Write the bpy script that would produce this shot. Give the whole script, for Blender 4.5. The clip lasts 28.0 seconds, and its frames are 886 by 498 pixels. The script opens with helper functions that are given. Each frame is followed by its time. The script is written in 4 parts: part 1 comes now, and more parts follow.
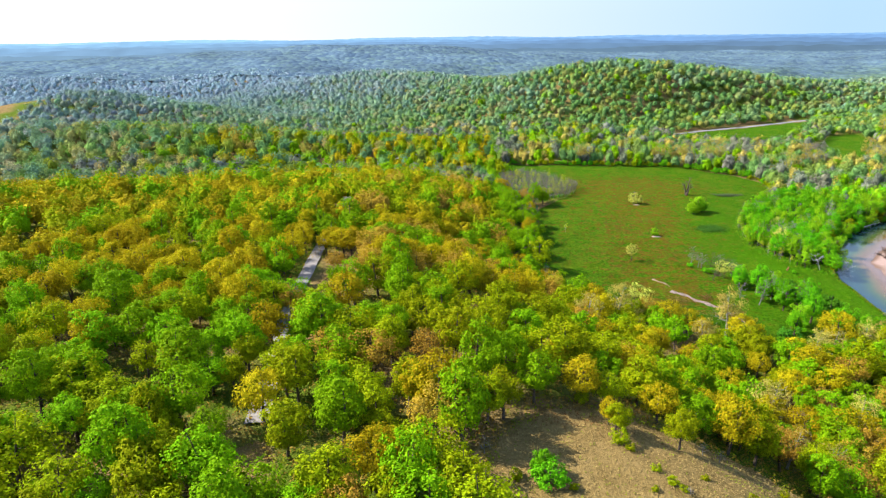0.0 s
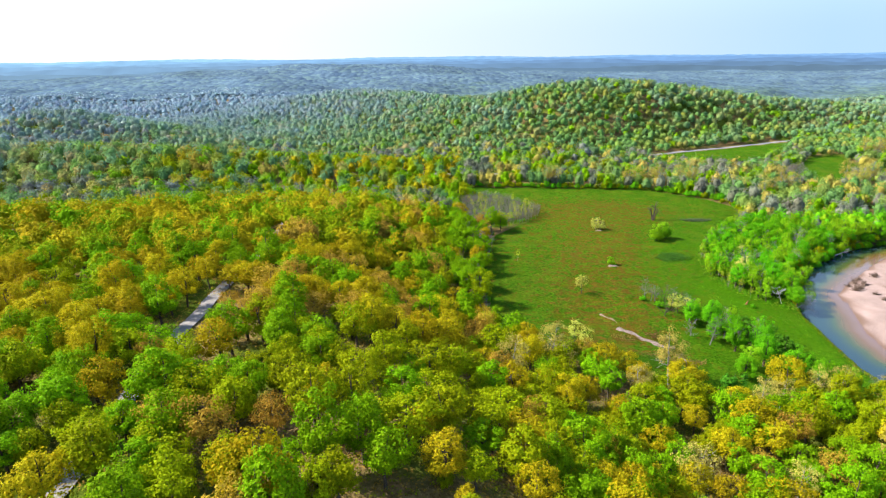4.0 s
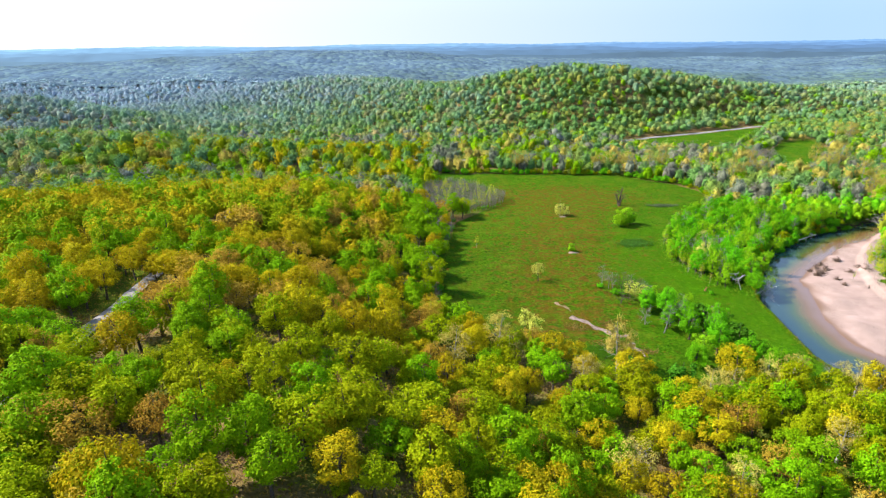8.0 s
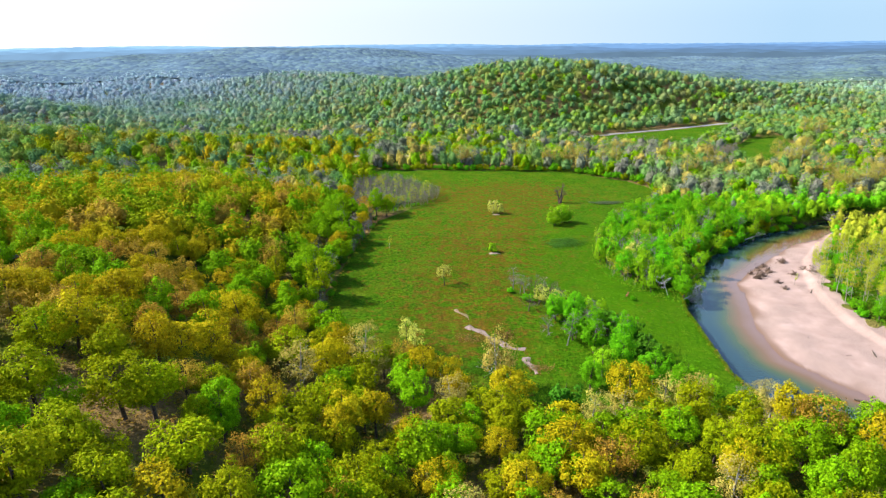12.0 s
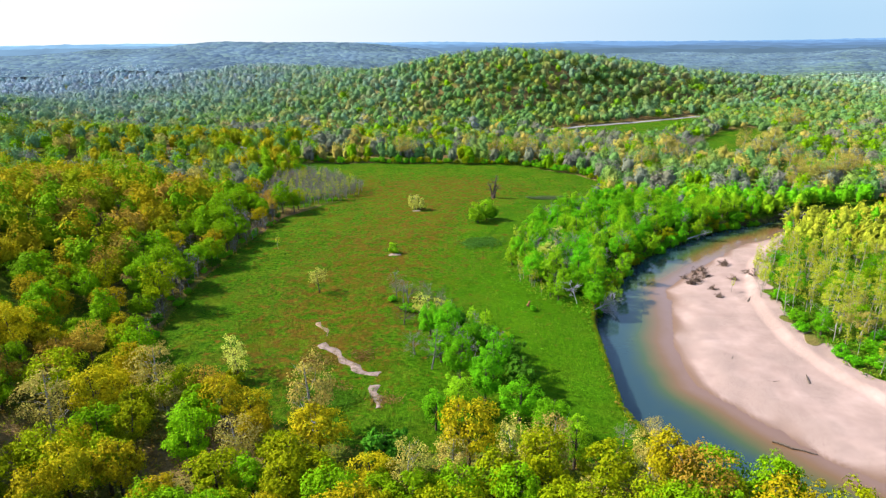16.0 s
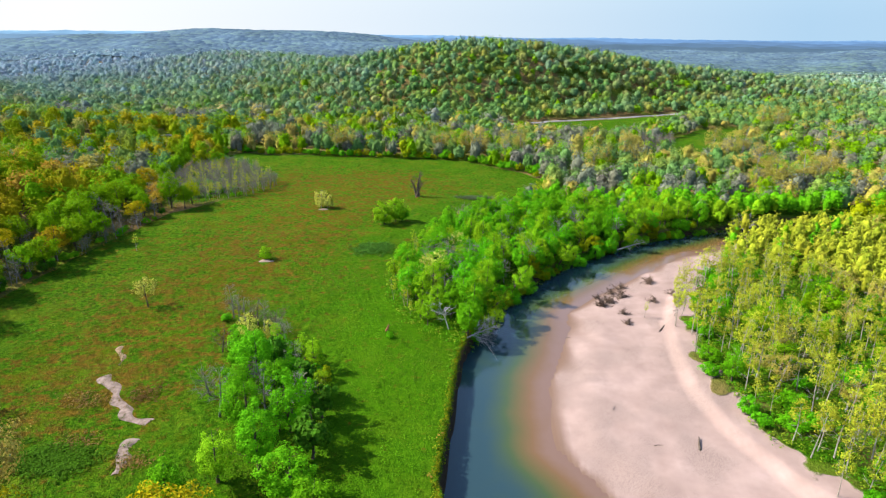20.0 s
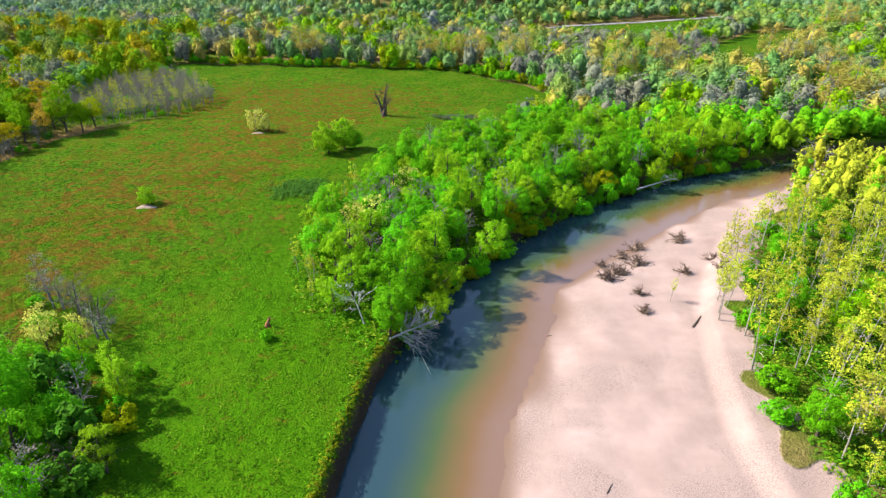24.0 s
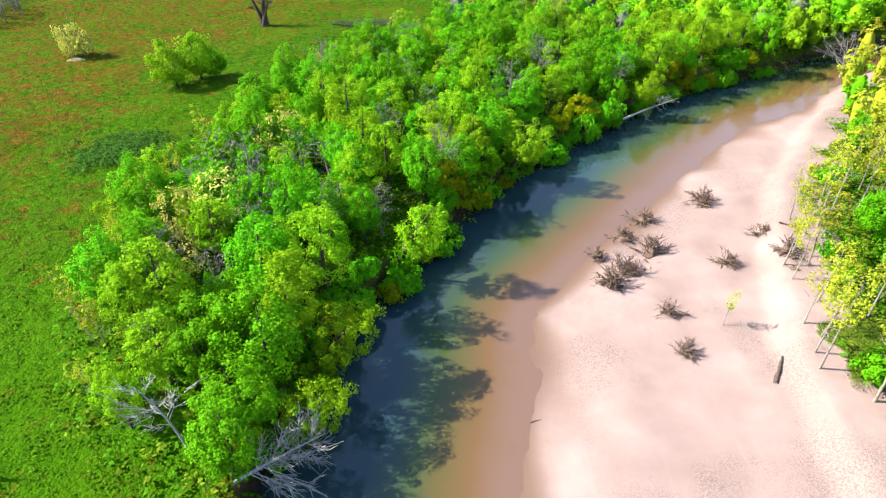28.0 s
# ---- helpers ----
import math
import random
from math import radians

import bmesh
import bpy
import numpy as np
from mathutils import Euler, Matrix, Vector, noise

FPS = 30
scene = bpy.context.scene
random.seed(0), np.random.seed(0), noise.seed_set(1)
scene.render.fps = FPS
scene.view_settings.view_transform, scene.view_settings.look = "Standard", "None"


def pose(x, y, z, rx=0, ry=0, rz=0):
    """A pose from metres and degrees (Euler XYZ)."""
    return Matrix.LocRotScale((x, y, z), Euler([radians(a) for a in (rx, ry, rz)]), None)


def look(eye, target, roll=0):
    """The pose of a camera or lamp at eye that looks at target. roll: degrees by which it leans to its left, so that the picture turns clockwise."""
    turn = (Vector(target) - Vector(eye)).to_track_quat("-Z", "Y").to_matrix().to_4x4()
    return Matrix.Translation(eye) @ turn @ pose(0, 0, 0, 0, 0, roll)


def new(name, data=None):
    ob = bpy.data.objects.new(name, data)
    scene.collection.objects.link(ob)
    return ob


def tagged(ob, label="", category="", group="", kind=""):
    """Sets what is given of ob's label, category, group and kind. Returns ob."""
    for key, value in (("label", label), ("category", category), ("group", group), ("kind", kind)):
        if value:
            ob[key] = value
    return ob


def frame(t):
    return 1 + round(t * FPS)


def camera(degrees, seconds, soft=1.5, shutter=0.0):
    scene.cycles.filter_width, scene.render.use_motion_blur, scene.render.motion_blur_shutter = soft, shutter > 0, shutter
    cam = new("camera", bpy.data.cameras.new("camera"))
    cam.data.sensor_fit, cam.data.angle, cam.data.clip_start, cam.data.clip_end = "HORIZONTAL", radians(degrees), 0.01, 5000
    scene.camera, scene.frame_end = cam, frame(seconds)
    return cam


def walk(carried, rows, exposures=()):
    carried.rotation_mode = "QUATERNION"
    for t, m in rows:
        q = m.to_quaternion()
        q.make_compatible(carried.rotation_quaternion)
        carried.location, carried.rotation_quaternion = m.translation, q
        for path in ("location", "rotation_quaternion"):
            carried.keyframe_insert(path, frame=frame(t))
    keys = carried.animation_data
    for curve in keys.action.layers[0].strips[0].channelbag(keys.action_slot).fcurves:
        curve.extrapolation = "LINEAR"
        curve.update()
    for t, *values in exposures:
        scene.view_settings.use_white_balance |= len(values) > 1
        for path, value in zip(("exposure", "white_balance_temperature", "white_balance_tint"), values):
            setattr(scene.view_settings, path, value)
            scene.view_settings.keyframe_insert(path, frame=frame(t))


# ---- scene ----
cam = camera(73.0, 28.0, soft=1.25)
PATH = [
    (0, (1.464, 1.231, 87.642), (1.305, 3.106, 86.965), -0.7),
    (0.5, (5.677, 5.06, 86.726), (5.518, 6.934, 86.046), -0.6),
    (1, (10.068, 9.223, 86.465), (9.911, 11.096, 85.783), -0.6),
    (1.5, (13.985, 13.116, 86.836), (13.822, 14.996, 86.174), -0.6),
    (2, (16.88, 15.952, 86.818), (16.713, 17.836, 86.169), -0.7),
    (2.5, (19.447, 18.02, 86.728), (19.278, 19.906, 86.086), -0.8),
    (3, (21.874, 19.253, 86.811), (21.713, 21.143, 86.177), -0.7),
    (3.5, (23.213, 19.885, 86.849), (23.055, 21.78, 86.23), -0.6),
    (5.5, (24.211, 20.232, 85.842), (24.07, 22.122, 85.203), -0.8),
    (6, (25.405, 21.111, 85.464), (25.272, 23.0, 84.82), -0.8),
    (7, (29.428, 24.045, 84.537), (29.309, 25.933, 83.886), -0.7),
    (8, (35.289, 28.523, 83.536), (35.182, 30.409, 82.879), -0.6),
    (9, (42.214, 33.968, 82.517), (42.117, 35.853, 81.855), -0.5),
    (10, (50.087, 40.1, 81.681), (49.996, 41.984, 81.016), -0.4),
    (11, (57.852, 46.446, 78.503), (57.766, 48.331, 77.84), -0.3),
    (12, (65.924, 52.353, 75.022), (65.842, 54.242, 74.37), -0.4),
    (12.5, (69.952, 55.657, 73.946), (69.87, 57.545, 73.294), -0.6),
    (14.5, (85.664, 70.628, 68.924), (85.59, 72.516, 68.269), -0.4),
    (15, (90.246, 74.02, 67.695), (90.171, 75.908, 67.042), -0.5),
    (16, (99.122, 81.524, 65.72), (99.045, 83.413, 65.065), -0.4),
    (17, (106.774, 88.529, 66.111), (106.707, 90.413, 65.441), 0.6),
    (18, (114.944, 96.652, 64.936), (114.881, 98.531, 64.255), 0.7),
    (19, (123.325, 102.968, 62.349), (123.262, 104.849, 61.673), 1.1),
    (20, (132.758, 110.842, 60.053), (132.666, 112.724, 59.383), 0.8),
    (20.5, (136.11, 115.609, 58.762), (135.979, 117.489, 58.093), 0.8),
    (22.5, (143.503, 133.706, 53.978), (143.356, 135.591, 53.325), 0.7),
    (23, (145.757, 139.451, 52.314), (145.591, 141.32, 51.622), 0.3),
    (23.5, (146.34, 147.921, 50.187), (146.172, 149.726, 49.341), 0.1),
    (24, (146.031, 158.278, 47.925), (145.869, 160.051, 47.015), 0.0),
    (24.5, (145.888, 168.335, 45.771), (145.726, 170.1, 44.845), -0.2),
    (25, (146.224, 177.884, 44.386), (146.05, 179.65, 43.464), -0.6),
    (25.5, (146.08, 185.401, 43.245), (145.9, 187.155, 42.302), -0.9),
    (26, (144.946, 190.529, 41.844), (144.779, 192.233, 40.81), -0.8),
    (26.5, (144.17, 194.392, 40.476), (144.009, 196.023, 39.33), -0.8),
    (27, (143.452, 197.408, 39.139), (143.301, 199.011, 37.952), -0.6),
    (27.5, (143.886, 198.669, 38.387), (143.787, 200.282, 37.208), -0.7),
    (28, (146.606, 199.544, 37.086), (146.653, 201.173, 35.926), -0.6),
]
EXPOSURE = [(0.0, 2.06), (12.0, 2.0), (17.0, 1.94), (20.0, 1.87), (23.0, 1.80), (24.0, 2.06), (25.0, 2.16), (28.0, 2.22)]
walk(cam, [(t, look(eye, target, roll)) for t, eye, target, roll in PATH], EXPOSURE)

# ---- light ----
SUN_TO = Vector((-0.86, 0.10, 0.72)).normalized()      # towards the sun
world = bpy.data.worlds.new("sky")
scene.world = world
world.use_nodes = True
wn = world.node_tree.nodes
sky = wn.new("ShaderNodeTexSky")
sky.sky_type = 'NISHITA'
sky.sun_disc = False
sky.sun_elevation = math.asin(SUN_TO.z)
sky.sun_rotation = math.atan2(SUN_TO.x, SUN_TO.y)
sky.air_density, sky.dust_density, sky.ozone_density = 1.0, 0.6, 2.0
wl = world.node_tree.links
axes = wn.new("ShaderNodeSeparateXYZ")
wl.new(wn.new("ShaderNodeTexCoord").outputs["Generated"], axes.inputs[0])
side = wn.new("ShaderNodeMapRange")              # the haze is whiter towards the sun
side.inputs["From Min"].default_value, side.inputs["From Max"].default_value = -0.55, 0.45
wl.new(axes.outputs["X"], side.inputs["Value"])
hazy = wn.new("ShaderNodeMix")
hazy.data_type = 'RGBA'
hazy.inputs[6].default_value, hazy.inputs[7].default_value = (2.1, 2.15, 2.2, 1), (0.98, 1.45, 1.9, 1)
wl.new(side.outputs[0], hazy.inputs[0])
rise = wn.new("ShaderNodeMapRange")
rise.interpolation_type = 'SMOOTHSTEP'
rise.inputs["From Min"].default_value, rise.inputs["From Max"].default_value = 0.02, 0.5
wl.new(axes.outputs["Z"], rise.inputs["Value"])
whole = wn.new("ShaderNodeMix")
whole.data_type = 'RGBA'
wl.new(rise.outputs[0], whole.inputs[0])
wl.new(hazy.outputs[2], whole.inputs[6])
wl.new(sky.outputs[0], whole.inputs[7])
wl.new(whole.outputs[2], wn["Background"].inputs["Color"])
wn["Background"].inputs["Strength"].default_value = 0.13
sun = new("sun", bpy.data.lights.new("sun", "SUN"))
sun.data.energy, sun.data.angle, sun.data.color = 3.9, radians(0.6), (1.0, 0.95, 0.86)
sun.matrix_world = look((0, 0, 300), Vector((0, 0, 300)) - SUN_TO)


# ---- materials ----
def material(name, rough=0.8, spec=0.3):
    m = bpy.data.materials.new(name)
    m.use_nodes = True
    b = m.node_tree.nodes["Principled BSDF"]
    b.inputs["Roughness"].default_value = rough
    b.inputs["Specular IOR Level"].default_value = spec
    return m, m.node_tree.nodes, m.node_tree.links, b


def noise_node(nodes, links, scale, detail=4.0, vector=None, rough=0.55):
    n = nodes.new("ShaderNodeTexNoise")
    n.inputs["Scale"].default_value, n.inputs["Detail"].default_value = scale, detail
    n.inputs["Roughness"].default_value = rough
    if vector is not None:
        links.new(vector, n.inputs["Vector"])
    return n.outputs["Fac"]


def ramp(nodes, links, fac, stops):
    r = nodes.new("ShaderNodeValToRGB")
    e = r.color_ramp.elements
    while len(e) < len(stops):
        e.new(0.5)
    for k, (p, c) in enumerate(stops):
        e[k].position, e[k].color = p, (*c, 1)
    links.new(fac, r.inputs["Fac"])
    return r.outputs["Color"]


def mix(nodes, links, fac, a, b, how='MIX'):
    n = nodes.new("ShaderNodeMix")
    n.data_type, n.blend_type = 'RGBA', how
    for socket, v in ((n.inputs[0], fac), (n.inputs[6], a), (n.inputs[7], b)):
        if isinstance(v, bpy.types.NodeSocket):
            links.new(v, socket)
        elif isinstance(v, (int, float)):
            socket.default_value = v
        else:
            socket.default_value = (*v, 1)
    return n.outputs[2]


def maths(nodes, links, op, a, b=0.0, c=0.0, clamp=False):
    n = nodes.new("ShaderNodeMath")
    n.operation, n.use_clamp = op, clamp
    for socket, v in zip(n.inputs, (a, b, c)):
        if isinstance(v, bpy.types.NodeSocket):
            links.new(v, socket)
        else:
            socket.default_value = v
    return n.outputs[0]


def soft_step(nodes, links, v, lo, hi):
    n = nodes.new("ShaderNodeMapRange")
    n.interpolation_type = 'SMOOTHSTEP'
    links.new(v, n.inputs["Value"])
    n.inputs["From Min"].default_value, n.inputs["From Max"].default_value = lo, hi
    return n.outputs["Result"]


def bump(nodes, links, b, height, strength, distance):
    n = nodes.new("ShaderNodeBump")
    n.inputs["Strength"].default_value, n.inputs["Distance"].default_value = strength, distance
    links.new(height, n.inputs["Height"])
    links.new(n.outputs["Normal"], b.inputs["Normal"])


def attribute(nodes, name):
    n = nodes.new("ShaderNodeAttribute")
    n.attribute_name = name
    return n


def leaf_material():
    m, n, l, b = material("leaves", 0.7, 0.02)
    col = attribute(n, "leaf").outputs["Color"]
    info = n.new("ShaderNodeObjectInfo").outputs["Random"]
    hsv = n.new("ShaderNodeHueSaturation")
    l.new(maths(n, l, 'MULTIPLY_ADD', info, 0.022, 0.487), hsv.inputs["Hue"])
    l.new(maths(n, l, 'MULTIPLY_ADD', info, 0.32, 0.88), hsv.inputs["Value"])
    l.new(col, hsv.inputs["Color"])
    l.new(hsv.outputs[0], b.inputs["Base Color"])
    t = n.new("ShaderNodeBsdfTranslucent")
    l.new(hsv.outputs[0], t.inputs["Color"])
    mx = n.new("ShaderNodeMixShader")
    mx.inputs[0].default_value = 0.35
    l.new(b.outputs[0], mx.inputs[1])
    l.new(t.outputs[0], mx.inputs[2])
    l.new(mx.outputs[0], n["Material Output"].inputs["Surface"])
    return m


def canopy_material():
    """Closed crowns seen from afar: leaf masses with small shaded gaps painted into the colour."""
    m, n, l, b = material("canopy_leaves", 0.8, 0.02)
    pos = n.new("ShaderNodeNewGeometry").outputs["Position"]
    f = noise_node(n, l, 0.75, 5, pos, 0.7)
    col = mix(n, l, 1.0, attribute(n, "leaf").outputs["Color"], ramp(n, l, f, ((0.30, (0.55, 0.55, 0.60)), (0.50, (0.95, 0.95, 0.95)), (0.72, (1.12, 1.10, 1.04)))), 'MULTIPLY')
    l.new(col, b.inputs["Base Color"])
    bump(n, l, b, f, 0.9, 0.8)
    t = n.new("ShaderNodeBsdfTranslucent")
    l.new(col, t.inputs["Color"])
    mx = n.new("ShaderNodeMixShader")
    mx.inputs[0].default_value = 0.12
    l.new(b.outputs[0], mx.inputs[1])
    l.new(t.outputs[0], mx.inputs[2])
    l.new(mx.outputs[0], n["Material Output"].inputs["Surface"])
    return m


def far_canopy_material():
    """Woods a kilometre off: crowns about ten metres wide, close together."""
    m, n, l, b = material("far_canopy", 0.9, 0.0)
    pos = n.new("ShaderNodeNewGeometry").outputs["Position"]
    v = n.new("ShaderNodeTexVoronoi")
    v.inputs["Scale"].default_value = 0.10
    l.new(pos, v.inputs["Vector"])
    one = n.new("ShaderNodeSeparateColor")
    l.new(v.outputs["Color"], one.inputs[0])
    tint = ramp(n, l, one.outputs[0], ((0.0, (0.66, 0.70, 0.80)), (0.6, (1.0, 1.0, 1.0)), (0.92, (1.22, 1.22, 1.0))))
    l.new(mix(n, l, 1.0, attribute(n, "leaf").outputs["Color"], tint, 'MULTIPLY'), b.inputs["Base Color"])
    bump(n, l, b, maths(n, l, 'SUBTRACT', 1.0, v.outputs["Distance"]), 0.5, 4.0)
    return m


def bark_material(name, a, c):
    m, n, l, b = material(name, 0.9, 0.1)
    tc = n.new("ShaderNodeTexCoord").outputs["Object"]
    l.new(ramp(n, l, noise_node(n, l, 3.0, 5, tc), ((0.3, a), (0.7, c))), b.inputs["Base Color"])
    bump(n, l, b, noise_node(n, l, 9.0, 4, tc), 0.6, 0.05)
    return m


def ground_material():
    m, n, l, b = material("ground", 0.95, 0.01)
    pos = n.new("ShaderNodeNewGeometry").outputs["Position"]
    fine, mid, big = noise_node(n, l, 1.1, 6, pos, 0.7), noise_node(n, l, 0.18, 5, pos), noise_node(n, l, 0.03, 4, pos)
    # grass with red-brown dead stems in drifts
    grass = ramp(n, l, fine, ((0.34, (0.006, 0.026, 0.001)), (0.50, (0.028, 0.078, 0.002)), (0.68, (0.062, 0.125, 0.004))))
    red = ramp(n, l, fine, ((0.3, (0.042, 0.028, 0.003)), (0.7, (0.118, 0.070, 0.009))))
    drift = soft_step(n, l, maths(n, l, 'MULTIPLY_ADD', noise_node(n, l, 0.35, 6, pos, 0.7), 1.0, maths(n, l, 'MULTIPLY', attribute(n, "dry").outputs["Fac"], 0.15)), 0.585, 0.73)
    grass = mix(n, l, maths(n, l, 'MULTIPLY', soft_step(n, l, noise_node(n, l, 0.09, 5, pos, 0.65), 0.46, 0.70), 0.6), grass, mix(n, l, fine, (0.040, 0.066, 0.003), (0.11, 0.115, 0.008)))
    grass = mix(n, l, maths(n, l, 'MULTIPLY', soft_step(n, l, noise_node(n, l, 0.22, 4, pos, 0.6), 0.52, 0.72), 0.6), grass, (0.020, 0.062, 0.003))
    olive = mix(n, l, fine, (0.022, 0.034, 0.001), (0.082, 0.086, 0.003))
    dry = attribute(n, "dry").outputs["Fac"]
    grass = mix(n, l, soft_step(n, l, maths(n, l, 'MULTIPLY_ADD', noise_node(n, l, 0.13, 6, pos, 0.7), 0.95, maths(n, l, 'MULTIPLY', dry, 0.12)), 0.54, 0.74), grass, olive)
    grass = mix(n, l, maths(n, l, 'MULTIPLY', attribute(n, "lush").outputs["Fac"], 0.8), grass, mix(n, l, fine, (0.016, 0.062, 0.0006), (0.048, 0.128, 0.002)))
    grass = mix(n, l, drift, grass, red)
    # leaf litter of the woods
    litter = ramp(n, l, fine, ((0.3, (0.07, 0.048, 0.018)), (0.55, (0.16, 0.105, 0.042)), (0.8, (0.26, 0.175, 0.075))))
    litter = mix(n, l, soft_step(n, l, big, 0.40, 0.6), litter, mix(n, l, fine, (0.03, 0.055, 0.004), (0.09, 0.12, 0.012)))
    # hay of the clearing
    hay = ramp(n, l, maths(n, l, 'MULTIPLY_ADD', fine, 0.6, maths(n, l, 'MULTIPLY', mid, 0.4)), ((0.3, (0.085, 0.056, 0.018)), (0.55, (0.175, 0.118, 0.042)), (0.75, (0.25, 0.175, 0.075))))
    # pale sand with gravel
    sand = ramp(n, l, mid, ((0.3, (0.185, 0.128, 0.108)), (0.6, (0.240, 0.170, 0.146)), (0.8, (0.275, 0.200, 0.175))))
    gravel = ramp(n, l, noise_node(n, l, 7.0, 3, pos, 0.85), ((0.38, (0.10, 0.070, 0.058)), (0.58, (0.232, 0.168, 0.144))))
    sand = mix(n, l, maths(n, l, 'MULTIPLY', soft_step(n, l, noise_node(n, l, 0.075, 5, pos, 0.6), 0.44, 0.60), 0.75), sand, gravel)
    streak = n.new("ShaderNodeMapping")
    streak.inputs["Rotation"].default_value[2], streak.inputs["Scale"].default_value = radians(25), (1.1, 0.12, 1)
    l.new(pos, streak.inputs["Vector"])
    sand = mix(n, l, maths(n, l, 'MULTIPLY', soft_step(n, l, noise_node(n, l, 0.9, 5, streak.outputs[0], 0.6), 0.58, 0.80), 0.22), sand, (0.29, 0.22, 0.195))
    wet = attribute(n, "wet").outputs["Fac"]
    sand = mix(n, l, wet, sand, (0.11, 0.068, 0.048))
    wob = maths(n, l, 'MULTIPLY_ADD', fine, 1.0, -0.5)

    def edge(name):
        return soft_step(n, l, maths(n, l, 'ADD', attribute(n, name).outputs["Fac"], maths(n, l, 'MULTIPLY', wob, 1.6)), -0.4, 0.4)
    c = mix(n, l, edge("grass"), litter, grass)
    c = mix(n, l, edge("hay"), c, hay)
    c = mix(n, l, edge("sand"), c, sand)
    c = mix(n, l, edge("mud"), c, mix(n, l, fine, (0.012, 0.009, 0.006), (0.06, 0.042, 0.028)))
    l.new(c, b.inputs["Base Color"])
    grain = noise_node(n, l, 9.0, 4, pos, 0.75)
    rough_h = maths(n, l, 'ADD', fine, noise_node(n, l, 4.0, 3, pos))
    flat_h = maths(n, l, 'MULTIPLY_ADD', grain, 0.035, maths(n, l, 'MULTIPLY', mid, 0.16))
    pick = n.new("ShaderNodeMix")
    l.new(edge("sand"), pick.inputs[0])
    l.new(rough_h, pick.inputs[2])
    l.new(flat_h, pick.inputs[3])
    bump(n, l, b, pick.outputs[0], 0.8, 0.5)
    return m


def water_material():
    m, n, l, b = material("river_water", 0.04, 0.5)
    pos = n.new("ShaderNodeNewGeometry").outputs["Position"]
    shallow = attribute(n, "shallow").outputs["Fac"]
    # the deep end's blue also paints some sky reflection into the base colour
    c = ramp(n, l, maths(n, l, 'MULTIPLY_ADD', noise_node(n, l, 0.12, 3, pos), 0.25, maths(n, l, 'SUBTRACT', shallow, 0.12)),
             ((0.02, (0.013, 0.030, 0.035)), (0.34, (0.030, 0.046, 0.014)), (0.58, (0.066, 0.050, 0.014)), (0.80, (0.096, 0.052, 0.020)), (0.98, (0.112, 0.066, 0.046))))
    l.new(c, b.inputs["Base Color"])
    b.inputs["IOR"].default_value = 1.33
    bump(n, l, b, noise_node(n, l, 1.3, 3, pos), 0.08, 0.15)
    return m


def plain_noise(name, a, c, scale, rough=0.9, relief=0.3, depth=0.05):
    m, n, l, b = material(name, rough, 0.1)
    pos = n.new("ShaderNodeNewGeometry").outputs["Position"]
    f = noise_node(n, l, scale, 5, pos, 0.65)
    l.new(ramp(n, l, f, ((0.3, a), (0.7, c))), b.inputs["Base Color"])
    bump(n, l, b, f, relief, depth)
    return m


LEAVES, CANOPY, FAR_CANOPY = leaf_material(), canopy_material(), far_canopy_material()
BARK = bark_material("dark_bark", (0.035, 0.025, 0.018), (0.10, 0.075, 0.055))
PALE_BARK = bark_material("pale_bark", (0.12, 0.105, 0.09), (0.27, 0.25, 0.22))
DEAD_WOOD = bark_material("bleached_wood", (0.20, 0.185, 0.17), (0.40, 0.38, 0.36))
GROUND, WATER = ground_material(), water_material()
GRAVEL = plain_noise("gravel_road", (0.12, 0.108, 0.10), (0.21, 0.19, 0.175), 1.5)

DIRT = plain_noise("bare_soil", (0.09, 0.055, 0.025), (0.20, 0.14, 0.09), 1.6)
PALE_SAND = plain_noise("pale_sand", (0.08, 0.055, 0.038), (0.21, 0.155, 0.13), 1.2)

# ---- plan ----
BANK = [(330, 60), (240, 98), (190, 128), (160, 145), (142, 154), (133, 166), (129, 180), (130, 198), (131, 217), (133, 226), (136.5, 240), (143.5, 252), (154.5, 268.5),
        (168.5, 283.5), (184, 297), (198.5, 306), (212, 311), (224, 319), (245, 326), (300, 330), (420, 310), (700, 290)]
SHORE = [(335, 85), (245, 120), (200, 140), (175, 157), (161, 170), (154, 182), (148, 192), (147.5, 202), (149, 212), (153, 225), (155, 235), (157, 244), (164, 252), (173, 262),
         (186, 276), (198, 287), (208, 292), (226, 306), (245, 315), (300, 318), (420, 295), (700, 275)]
BARBACK = [(350, 100), (255, 135), (212, 155), (192, 168), (182, 181), (176, 196), (174, 208), (175, 222), (177, 235), (182, 249), (190, 265), (204, 283), (222, 302), (246, 313.5),
           (300, 316.5), (420, 293.5), (700, 273.5)]
FIELD = [(34, 188), (26, 204), (23, 222), (22, 240), (22, 262), (24, 287), (26, 308), (44, 334), (50, 350), (24, 384), (8, 400), (12, 413), (70, 415), (125, 414),
         (142, 401), (156, 389), (165, 374), (161, 350), (147, 328), (127, 303), (116, 280), (112, 257), (114, 242), (119, 231), (126, 226), (131, 222),
         (131, 217), (130, 198), (129, 180), (131, 168), (122, 164), (100, 166), (84, 165), (66, 172), (48, 182)]
MEADOW = [(150, 533), (206, 494), (232, 504), (262, 545), (300, 598), (318, 640), (250, 600), (202, 576), (157, 548)]
GLADE = [(222, 446), (243, 424), (300, 470), (322, 560), (290, 545)]
